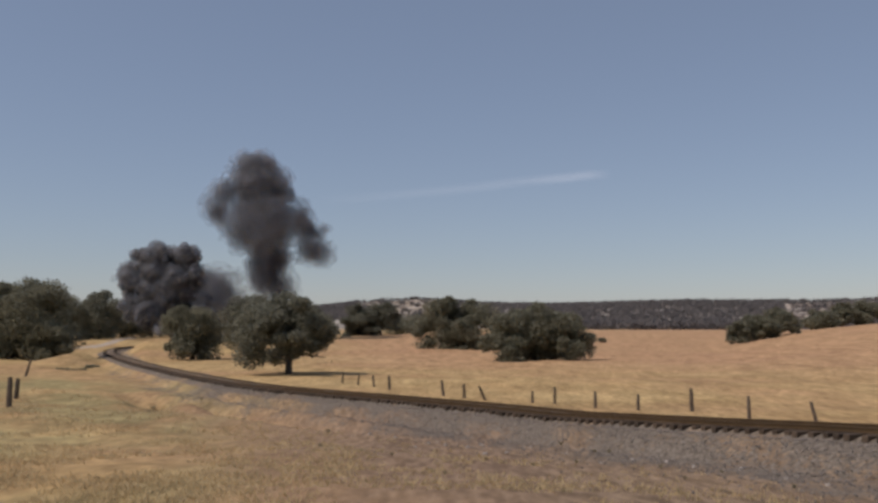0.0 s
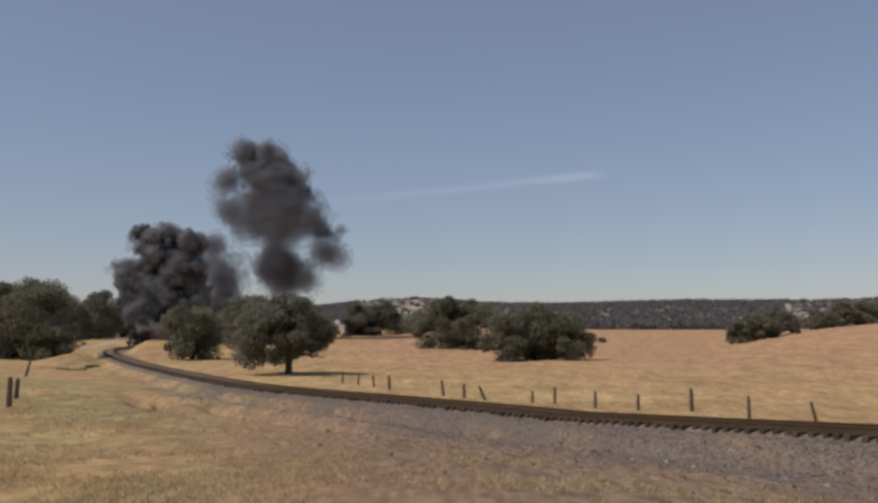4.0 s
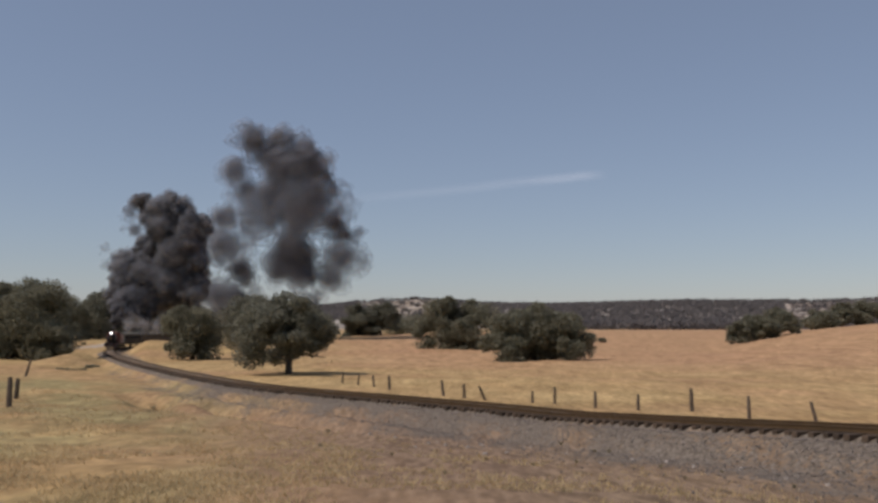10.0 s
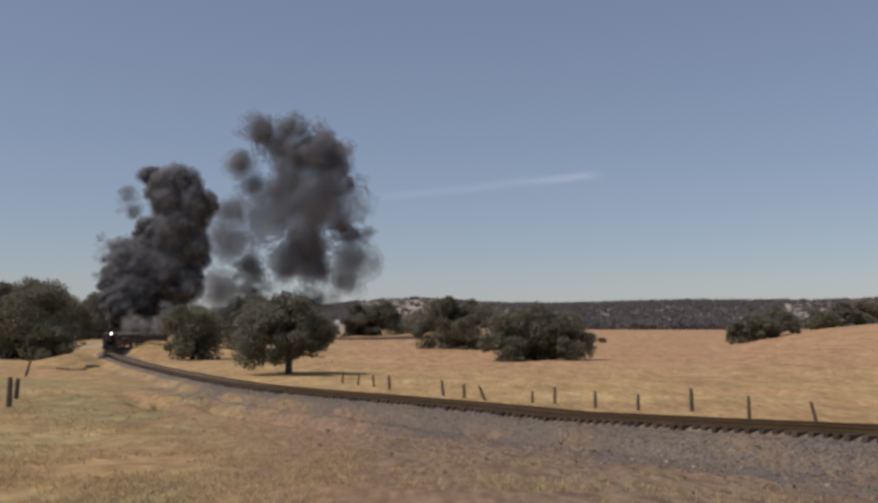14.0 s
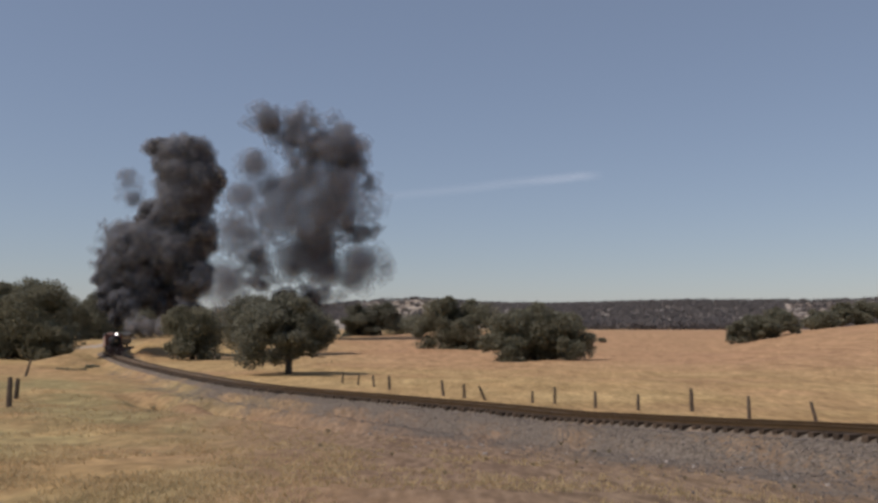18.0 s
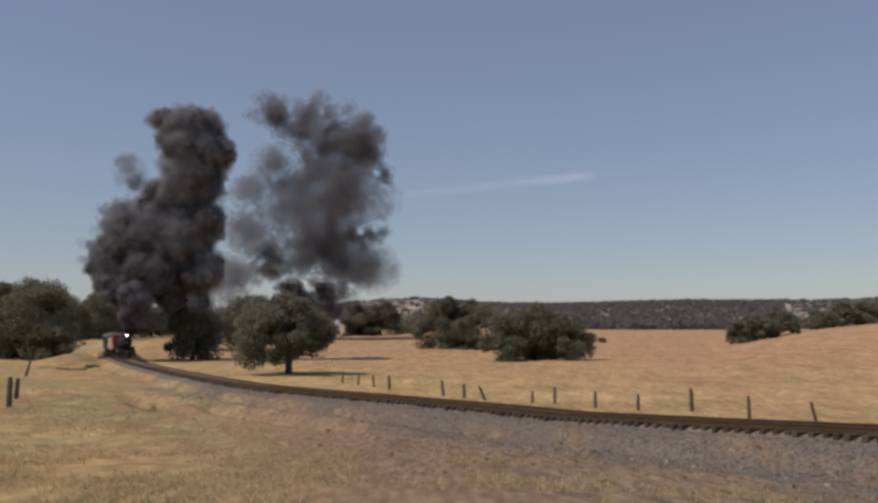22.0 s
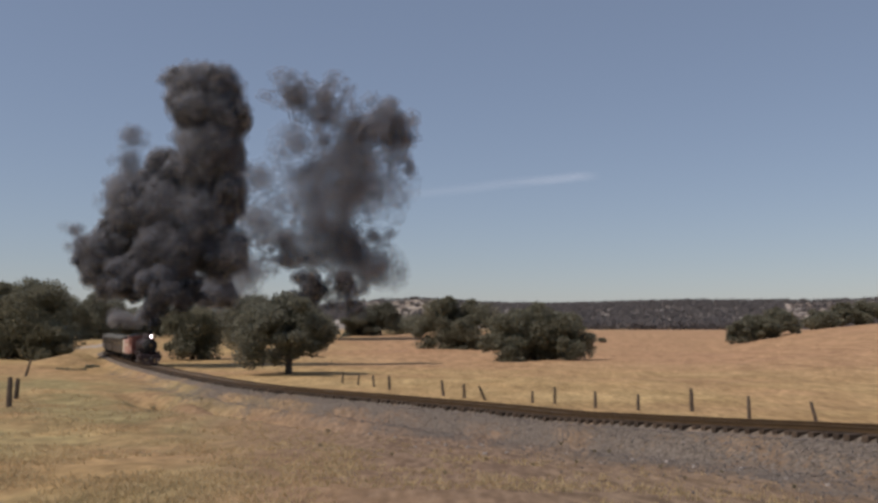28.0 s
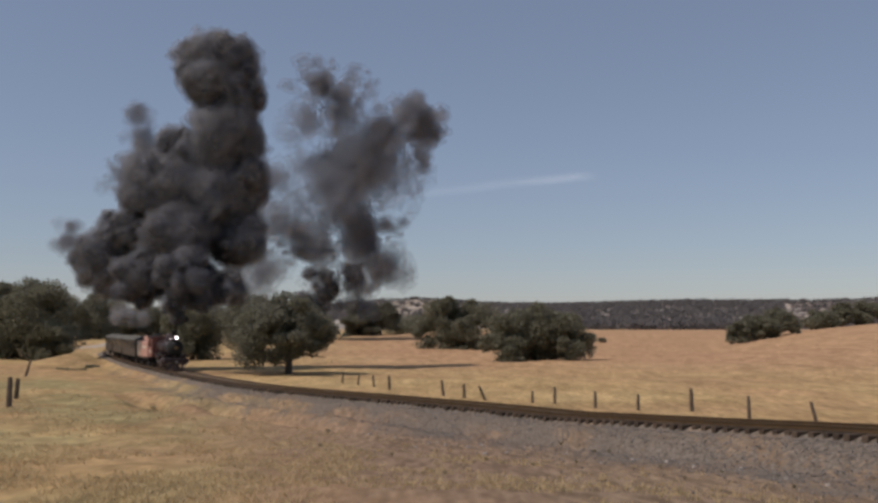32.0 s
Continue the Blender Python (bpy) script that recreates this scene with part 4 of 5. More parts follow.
rnd_s = random.Random(77)
LAYERS = {
    "dense": (SMOKE, ((0.58, 9.0), (0.80, 0.60), (1.0, 0.40), (1.2, 0.22)), 1.35),
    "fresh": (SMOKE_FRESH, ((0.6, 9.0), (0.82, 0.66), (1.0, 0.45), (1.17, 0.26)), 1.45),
    "wisp": (SMOKE_MID, ((0.6, 0.105), (0.9, 0.08), (1.2, 0.05)), 1.5),
    "soft": (SMOKE_MID, ((0.6, 0.34), (1.08, 0.18)), 1.6),
    "mid": (SMOKE_MID, ((0.6, 0.27), (1.1, 0.14)), 1.6),
    "thin": (SMOKE_MID, ((0.6, 0.12), (1.15, 0.08)), 1.5),
    "veil": (SMOKE_MID, ((0.9, 0.11),), 1.3),
    "haze": (HAZE, ((0.6, 0.24), (1.1, 0.14)), 1.7),
}
PUFFS = {k: [shell_mesh(rnd_s, *g, 3) for _ in range(7)] for k, g in LAYERS.items()}
SMALL_PUFFS = {k: [shell_mesh(rnd_s, *g, 2) for _ in range(5)] for k, g in LAYERS.items()}
# billows to a piece of a lobe, smallest and largest share of the lobe's radius
SHARES = {"dense": (2.4, 0.17, 0.5), "fresh": (2.4, 0.17, 0.5), "soft": (2.0, 0.18, 0.42), "wisp": (1.6, 0.25, 0.5), "mid": (1.6, 0.2, 0.45), "thin": (1.5, 0.25, 0.5), "veil": (0.9, 0.34, 0.56), "haze": (1.8, 0.22, 0.5)}
scene.cycles.transparent_max_bounces = 110
PLUMES = {
    "right": thing("smoke_plume", "torn older plume of grey-black oil smoke", "smoke"),
    "left": thing("smoke_plume", "billowing column of dense black engine smoke", "smoke"),
    "middle": thing("smoke_plume", "low drifting wisps of dark smoke", "smoke"),
    "haze": thing("steam_cloud", "pale grey haze of steam along the train", "steam"),
}
VIEW3 = VIEW.to_3x3()
SMOKE_T = (0, 3, 6, 9, 11, 13, 15, 17, 19, 21, 23, 25.5, 28, 30, 32)
SMOKE_PATHS = []
rnd_p = random.Random(101)


def in_view(x, y, d):
    """A place at depth d that the fixed view shows at a column and row."""
    w = VIEW3 @ Vector(((x - 784) / F, (449.5 - y) / F, -1))
    return EYE + w * (d / w.y)


def billow(kind, where, size, path, little):
    """One rigid billow on a path of (seconds, place)."""
    ob = tagged(part("puff", rnd_p.choice((SMALL_PUFFS if little else PUFFS)[kind]), None, PLUMES[where]), kind="stuff")
    ob.scale = (size * rnd_p.uniform(0.75, 1.35), size * rnd_p.uniform(0.75, 1.35), size * rnd_p.uniform(0.75, 1.3))
    spin = Vector((rnd_p.uniform(-1, 1), rnd_p.uniform(-1, 1), rnd_p.uniform(-1, 1))).normalized()
    start, rate = rnd_p.uniform(0, 6.28), rnd_p.uniform(0.012, 0.035)
    SMOKE_PATHS.append((ob, [(t, Matrix.Translation(c) @ Matrix.Rotation(start + rate * t, 4, spin)) for t, c in path]))


lobe_count = [0]


def lobe(where, kind, count, depth, *keys):
    """A swelling of a plume, made of billows; keys: seconds, column, row and radius in the fixed view; depth: (seconds, metres)."""
    lobe_count[0] += 1
    rnd_p.seed(500 + lobe_count[0])
    ts, xs, ys, rs = zip(*keys)
    places = []
    for t in SMOKE_T:
        d = float(np.interp(t, *zip(*depth)))
        places.append((t, in_view(np.interp(t, ts, xs), np.interp(t, ts, ys), d), 1.01 * float(np.interp(t, ts, rs)) * d / F))
    mean = np.mean([r for t, _, r in places if t > 8])
    many, small, large = SHARES[kind]
    total = max(3, round(count * many))
    for k in range(total):
        share = small + (large - small) * (1 - (k + 0.5) / total) ** 1.6
        u = Vector((rnd_p.gauss(0, 1), rnd_p.gauss(0, 1), rnd_p.gauss(0, 1))).normalized()
        if kind in ("dense", "fresh"):
            u *= (rnd_p.random() ** 0.45 if share > 0.36 else rnd_p.uniform(0.6, 1.05)) * (1.04 - share * 0.9)
        else:
            u *= min(0.7 if kind == "veil" else 1.1, abs(rnd_p.gauss(0, 0.6)) + 0.15)
        billow(kind, where, mean * share, [(t, c + u * r) for t, c, r in places], share < 0.3)


AGED = [(0, 300), (32, 285)]
OLD = [(0, 262), (9, 230), (19, 166), (23, 148), (28, 130), (32, 118)]
YOUNG = [(0, 258), (9, 226), (13, 200), (19, 167), (23, 146), (28, 127), (32, 114)]
FRESH = [(0, 257), (9, 222), (13, 195), (19, 163), (23, 142), (28, 122), (32, 106)]
# the torn plume from before the train came into sight
lobe("right", "soft", 24, AGED, (0, 488, 338, 40), (3, 514, 334, 42), (6, 532, 325, 44), (9, 553, 310, 46), (13, 588, 290, 46), (19, 632, 278, 48), (23, 658, 262, 50), (28, 708, 238, 54), (32, 760, 228, 56))
lobe("right", "soft", 20, AGED, (0, 458, 325, 36), (6, 495, 308, 40), (13, 545, 278, 42), (19, 585, 262, 48), (23, 608, 248, 52), (28, 645, 240, 54), (32, 690, 242, 54))
lobe("right", "mid", 26, AGED, (0, 445, 300, 22), (3, 440, 280, 22), (6, 440, 268, 24), (9, 448, 255, 30), (13, 464, 240, 30), (17, 477, 222, 33), (19, 482, 216, 33), (23, 495, 200, 38), (28, 525, 170, 46), (32, 570, 150, 52))
lobe("right", "mid", 18, AGED, (0, 462, 294, 16), (3, 474, 276, 14), (6, 487, 266, 16), (9, 499, 254, 20), (13, 520, 232, 24), (17, 532, 220, 28), (19, 548, 212, 30), (23, 570, 195, 36), (28, 592, 168, 40), (32, 628, 160, 46))
lobe("right", "mid", 14, AGED, (0, 478, 300, 22), (6, 510, 285, 26), (13, 570, 258, 32), (19, 620, 240, 34), (23, 655, 222, 36), (28, 690, 200, 36), (32, 735, 190, 38))
lobe("right", "thin", 18, AGED, (0, 400, 345, 28), (3, 405, 325, 26), (6, 412, 318, 24), (13, 426, 290, 22), (17, 446, 290, 26), (19, 466, 290, 32), (23, 498, 285, 42), (28, 530, 250, 48), (32, 548, 215, 54))
lobe("right", "thin", 14, AGED, (0, 388, 378, 20), (3, 398, 382, 24), (6, 430, 348, 28), (13, 446, 330, 30), (19, 490, 330, 36), (23, 510, 330, 40), (28, 540, 310, 44), (32, 560, 290, 48))
lobe("right", "mid", 26, AGED, (0, 476, 408, 38), (6, 512, 385, 42), (9, 530, 370, 44), (13, 560, 356, 46), (17, 582, 360, 46), (19, 588, 370, 46), (23, 602, 350, 50), (28, 622, 330, 56), (32, 640, 300, 62))
lobe("right", "soft", 14, AGED, (0, 490, 375, 34), (6, 530, 360, 34), (9, 550, 350, 34), (13, 580, 335, 34), (19, 605, 325, 34), (23, 618, 310, 36), (28, 640, 285, 40), (32, 668, 270, 42))
lobe("right", "soft", 14, AGED, (0, 540, 398, 24), (3, 556, 398, 25), (6, 580, 402, 26), (9, 596, 402, 26), (13, 610, 408, 26), (17, 622, 405, 28), (19, 628, 415, 30), (23, 632, 430, 32), (28, 634, 440, 34), (32, 650, 420, 34))
lobe("right", "mid", 12, AGED, (0, 555, 412, 22), (6, 598, 415, 24), (13, 630, 418, 24), (19, 655, 410, 20), (23, 662, 420, 24), (28, 668, 420, 28), (32, 690, 400, 30))
lobe("right", "thin", 20, AGED, (0, 562, 450, 24), (3, 580, 456, 27), (6, 598, 455, 34), (9, 610, 460, 38), (13, 628, 462, 40), (17, 648, 470, 42), (19, 655, 472, 44), (23, 664, 478, 44), (28, 676, 480, 44), (32, 690, 482, 44))
lobe("right", "mid", 26, AGED, (0, 488, 460, 34), (3, 505, 475, 32), (6, 515, 470, 34), (9, 528, 455, 38), (13, 548, 440, 42), (17, 566, 430, 44), (19, 572, 440, 44), (23, 590, 430, 48), (28, 605, 420, 52), (32, 640, 400, 54))
lobe("right", "mid", 18, AGED, (0, 478, 500, 30), (6, 520, 500, 30), (9, 540, 490, 32), (13, 562, 480, 36), (17, 580, 475, 38), (19, 590, 485, 40), (23, 620, 470, 42), (28, 632, 455, 44), (32, 652, 440, 44))
lobe("right", "thin", 16, AGED, (0, 500, 520, 26), (6, 560, 490, 34), (13, 610, 500, 40), (19, 630, 495, 44), (23, 650, 490, 46), (28, 660, 485, 46), (32, 680, 480, 46))
lobe("right", "veil", 24, AGED, (0, 440, 400, 46), (6, 450, 370, 56), (9, 462, 372, 60), (13, 480, 375, 66), (19, 505, 375, 72), (23, 530, 365, 76), (28, 560, 350, 84), (32, 590, 330, 90))
lobe("right", "veil", 24, AGED, (0, 485, 400, 66), (6, 520, 380, 76), (13, 565, 360, 90), (19, 595, 360, 100), (23, 615, 350, 100), (28, 640, 330, 105), (32, 665, 310, 110))
lobe("right", "mid", 10, AGED, (0, 515, 345, 16), (6, 560, 340, 18), (13, 610, 325, 18), (19, 664, 322, 20), (23, 690, 306, 18), (28, 728, 296, 18), (32, 752, 290, 22))
lobe("right", "mid", 16, AGED, (0, 440, 330, 26), (6, 462, 295, 30), (13, 500, 270, 38), (19, 535, 245, 42), (23, 550, 230, 46), (28, 585, 205, 52), (32, 615, 200, 58))
lobe("right", "mid", 14, AGED, (0, 452, 372, 30), (6, 482, 342, 36), (13, 502, 330, 44), (19, 540, 320, 50), (23, 560, 308, 52), (28, 586, 288, 56), (32, 612, 268, 60))
# dark puffs behind the broad oak
lobe("right", "soft", 14, [(0, 305), (32, 300)], (0, 520, 565, 22), (13, 545, 545, 22), (17, 550, 525, 24), (19, 562, 526, 28), (23, 588, 520, 32), (25.5, 604, 515, 34), (28, 614, 512, 36), (32, 630, 505, 38))
lobe("right", "dense", 7, [(0, 305), (32, 300)], (0, 520, 570, 16), (13, 540, 560, 18), (19, 560, 540, 20), (23, 588, 515, 20), (25.5, 603, 505, 20), (28, 616, 500, 22), (32, 632, 488, 26))
lobe("right", "soft", 14, [(0, 305), (32, 300)], (0, 500, 580, 18), (13, 525, 565, 20), (19, 545, 548, 22), (23, 562, 524, 26), (28, 586, 510, 34), (32, 602, 505, 40))
lobe("right", "dense", 10, [(0, 305), (32, 300)], (0, 480, 565, 24), (13, 505, 560, 24), (19, 512, 540, 28), (23, 522, 528, 32), (25.5, 532, 522, 34), (28, 548, 520, 40), (32, 568, 518, 48))
lobe("right", "soft", 14, [(0, 305), (32, 300)], (0, 500, 580, 20), (19, 570, 560, 24), (23, 600, 548, 30), (28, 628, 545, 36), (32, 650, 545, 42))
# low wisps between the plumes
lobe("middle", "soft", 12, AGED, (0, 388, 512, 24), (3, 396, 508, 25), (6, 414, 500, 25), (9, 426, 492, 25), (11, 438, 482, 25), (13, 445, 482, 27), (17, 455, 466, 32), (19, 466, 466, 34), (23, 488, 455, 38), (28, 510, 440, 44), (32, 530, 425, 50))
lobe("middle", "soft", 14, AGED, (0, 396, 548, 32), (6, 402, 545, 30), (9, 422, 530, 30), (13, 446, 522, 28), (17, 462, 505, 28), (19, 468, 505, 28), (23, 490, 480, 28), (28, 515, 465, 28), (32, 545, 450, 30))
lobe("middle", "thin", 14, AGED, (0, 360, 500, 20), (6, 388, 410, 20), (9, 394, 392, 20), (13, 405, 385, 30), (17, 424, 350, 36), (19, 432, 350, 40), (23, 445, 335, 44), (28, 455, 320, 48), (32, 482, 320, 50))
lobe("middle", "thin", 10, AGED, (0, 365, 520, 20), (6, 390, 450, 20), (9, 396, 440, 24), (13, 396, 430, 32), (17, 420, 410, 40), (19, 428, 410, 42), (23, 446, 410, 44), (28, 462, 400, 46), (32, 500, 400, 50))
lobe("middle", "veil", 18, AGED, (0, 390, 530, 40), (6, 396, 480, 46), (9, 400, 450, 56), (13, 412, 440, 70), (17, 428, 430, 76), (19, 434, 430, 80), (23, 452, 420, 84), (28, 468, 410, 86), (32, 500, 400, 90))
lobe("middle", "thin", 18, AGED, (0, 385, 555, 30), (6, 388, 540, 32), (9, 390, 530, 36), (13, 396, 520, 44), (17, 410, 500, 46), (19, 414, 500, 48), (23, 430, 490, 48), (28, 446, 486, 48), (32, 476, 486, 50))
lobe("middle", "veil", 14, AGED, (0, 400, 555, 40), (9, 400, 550, 44), (13, 396, 548, 48), (19, 404, 545, 50), (23, 410, 540, 50), (28, 424, 535, 50), (32, 450, 530, 50))
# the engine's own column
lobe("left", "dense", 22, OLD, (0, 283, 474, 40), (3, 288, 448, 42), (6, 292, 432, 46), (9, 300, 404, 48), (11, 300, 378, 48), (13, 306, 356, 48), (17, 326, 306, 50), (19, 330, 282, 52), (23, 342, 236, 56), (25.5, 348, 206, 58), (28, 364, 180, 62), (32, 388, 128, 68))
lobe("left", "dense", 14, OLD, (0, 335, 458, 24), (3, 344, 440, 28), (6, 340, 430, 34), (9, 345, 415, 38), (13, 352, 375, 40), (17, 362, 335, 38), (19, 372, 305, 40), (23, 384, 262, 42), (25.5, 392, 232, 44), (28, 404, 212, 46), (32, 426, 172, 50))
lobe("left", "dense", 9, OLD, (0, 254, 458, 20), (3, 255, 425, 22), (6, 252, 402, 24), (9, 252, 374, 24), (13, 267, 328, 22), (17, 284, 280, 26), (19, 287, 255, 28), (23, 300, 205, 30), (25.5, 312, 178, 32), (28, 328, 146, 34), (32, 352, 102, 40))
lobe("left", "wisp", 12, OLD, (0, 275, 440, 18), (6, 310, 392, 18), (9, 300, 364, 20), (13, 315, 318, 20), (17, 345, 272, 22), (19, 350, 246, 24), (23, 360, 198, 28), (28, 394, 134, 30), (32, 425, 90, 34))
lobe("left", "dense", 20, OLD, (0, 308, 512, 42), (6, 325, 478, 46), (9, 322, 458, 48), (13, 316, 428, 50), (17, 324, 378, 52), (19, 328, 355, 54), (23, 342, 322, 58), (25.5, 352, 300, 60), (28, 372, 285, 62), (32, 402, 255, 64))
lobe("left", "wisp", 10, OLD, (0, 240, 455, 12), (6, 235, 410, 14), (9, 232, 385, 16), (13, 226, 352, 20), (17, 224, 322, 24), (19, 228, 312, 28), (23, 224, 285, 30), (25.5, 226, 268, 28), (28, 234, 242, 26), (32, 244, 202, 24))
lobe("left", "wisp", 10, OLD, (0, 250, 470, 14), (9, 240, 420, 18), (13, 236, 385, 22), (19, 236, 350, 26), (23, 240, 320, 26), (28, 228, 290, 28), (32, 252, 248, 30))
lobe("left", "wisp", 8, OLD, (0, 218, 492, 13), (3, 208, 482, 13), (6, 204, 470, 12), (9, 206, 470, 14), (13, 200, 445, 16), (19, 196, 415, 18), (23, 190, 400, 20), (28, 205, 350, 24), (32, 215, 320, 30))
lobe("left", "wisp", 5, OLD, (0, 214, 486, 8), (6, 199, 464, 9), (9, 190, 450, 11), (13, 180, 434, 11), (19, 184, 400, 12), (23, 184, 372, 14), (28, 196, 335, 18), (32, 205, 300, 22))
lobe("left", "dense", 18, OLD, (0, 240, 500, 24), (3, 236, 500, 26), (6, 234, 490, 32), (9, 236, 488, 40), (13, 236, 474, 46), (17, 236, 452, 52), (19, 240, 436, 58), (23, 238, 405, 62), (25.5, 244, 390, 66), (28, 254, 364, 70), (32, 284, 325, 78))
lobe("left", "dense", 14, OLD, (0, 240, 545, 28), (6, 236, 535, 34), (9, 226, 530, 36), (13, 212, 512, 36), (17, 206, 500, 38), (19, 202, 495, 42), (23, 192, 474, 42), (25.5, 184, 465, 42), (28, 176, 462, 44), (32, 172, 462, 46))
lobe("left", "wisp", 12, OLD, (0, 228, 545, 14), (9, 205, 520, 16), (13, 188, 492, 17), (19, 182, 460, 22), (23, 164, 455, 24), (25.5, 158, 442, 26), (28, 144, 434, 24), (32, 118, 430, 22))
lobe("left", "wisp", 8, OLD, (0, 230, 520, 12), (13, 186, 470, 14), (19, 176, 450, 16), (23, 156, 438, 18), (28, 132, 415, 20), (32, 125, 410, 24))
lobe("left", "dense", 16, OLD, (0, 342, 500, 32), (6, 348, 486, 34), (9, 348, 486, 36), (13, 346, 462, 38), (17, 352, 440, 40), (19, 362, 420, 42), (23, 370, 400, 42), (25.5, 384, 380, 44), (28, 402, 358, 48), (32, 440, 336, 52))
lobe("left", "dense", 16, OLD, (0, 348, 545, 34), (6, 344, 522, 36), (9, 344, 518, 36), (13, 325, 510, 38), (17, 336, 500, 40), (19, 346, 490, 42), (23, 360, 480, 46), (25.5, 376, 465, 46), (28, 394, 448, 48), (32, 424, 425, 50))
lobe("left", "dense", 12, [(0, 266), (13, 226), (23, 188), (32, 168)], (0, 335, 550, 34), (6, 330, 545, 34), (9, 325, 540, 34), (13, 305, 555, 32), (17, 318, 545, 34), (19, 328, 542, 36), (23, 345, 530, 38), (25.5, 358, 525, 42), (28, 382, 515, 44), (32, 400, 510, 44))
lobe("left", "dense", 24, OLD, (0, 285, 530, 42), (6, 288, 528, 44), (9, 282, 510, 50), (13, 282, 488, 54), (17, 288, 456, 60), (19, 292, 440, 62), (23, 304, 425, 68), (25.5, 314, 415, 72), (28, 328, 395, 76), (32, 358, 355, 84))
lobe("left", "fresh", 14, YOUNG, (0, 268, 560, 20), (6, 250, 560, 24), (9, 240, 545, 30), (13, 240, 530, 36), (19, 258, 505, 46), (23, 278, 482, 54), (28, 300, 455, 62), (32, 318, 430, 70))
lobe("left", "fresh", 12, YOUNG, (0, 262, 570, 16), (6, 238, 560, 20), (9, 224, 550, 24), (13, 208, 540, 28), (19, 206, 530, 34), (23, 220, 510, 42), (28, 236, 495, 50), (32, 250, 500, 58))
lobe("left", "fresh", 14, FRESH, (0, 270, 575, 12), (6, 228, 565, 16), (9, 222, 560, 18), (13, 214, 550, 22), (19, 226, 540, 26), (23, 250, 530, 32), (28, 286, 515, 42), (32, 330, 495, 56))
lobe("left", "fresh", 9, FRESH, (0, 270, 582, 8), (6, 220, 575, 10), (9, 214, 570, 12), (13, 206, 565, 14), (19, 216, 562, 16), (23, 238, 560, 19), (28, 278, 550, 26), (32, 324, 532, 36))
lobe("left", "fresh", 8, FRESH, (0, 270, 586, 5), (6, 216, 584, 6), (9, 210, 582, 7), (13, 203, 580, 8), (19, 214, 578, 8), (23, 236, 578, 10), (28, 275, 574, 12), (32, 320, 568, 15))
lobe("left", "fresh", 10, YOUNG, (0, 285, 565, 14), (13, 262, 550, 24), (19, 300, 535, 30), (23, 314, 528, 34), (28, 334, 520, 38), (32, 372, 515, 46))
lobe("left", "dense", 9, OLD, (0, 250, 560, 18), (13, 228, 540, 24), (19, 218, 520, 30), (23, 205, 505, 34), (28, 205, 500, 38), (32, 205, 495, 42))
lobe("left", "dense", 10, OLD, (0, 246, 525, 20), (9, 226, 515, 28), (13, 218, 490, 32), (19, 212, 462, 38), (23, 204, 438, 42), (28, 212, 418, 46), (32, 222, 405, 52))
lobe("left", "dense", 12, OLD, (0, 266, 500, 22), (6, 262, 475, 26), (13, 264, 425, 30), (19, 276, 385, 36), (23, 288, 352, 42), (28, 296, 312, 48), (32, 318, 278, 54))
lobe("right", "veil", 20, AGED, (0, 470, 480, 20), (13, 510, 470, 30), (19, 530, 465, 40), (23, 545, 455, 55), (28, 560, 448, 75), (32, 585, 438, 90))
lobe("right", "thin", 16, AGED, (0, 470, 490, 20), (13, 510, 480, 26), (19, 530, 475, 32), (23, 548, 465, 40), (28, 565, 462, 48), (32, 580, 455, 56))
lobe("right", "mid", 12, AGED, (0, 478, 470, 18), (13, 535, 455, 22), (19, 560, 450, 26), (23, 570, 440, 32), (28, 572, 440, 42), (32, 570, 425, 52))
# steam drifting low along the coaches
for spot in (0, 22, 44):
    lobe("haze", "haze", 10, [(0, 254), (6, 232), (9, 214), (13, 188), (19, 161), (23, 150), (32, 150)], (0, 285 + spot, 590, 12), (6, 236 + spot, 584, 15), (9, 234 + spot, 582, 17), (13, 232 + spot, 582, 18),
         (17, 236 + spot, 584, 19), (19, 242 + spot, 578, 20), (23, 262 + spot * 0.6, 572, 15), (25.5, 216 + spot, 574, 12), (28, 208 + spot * 0.8, 572, 14), (32, 214 + spot * 0.9, 566, 18))


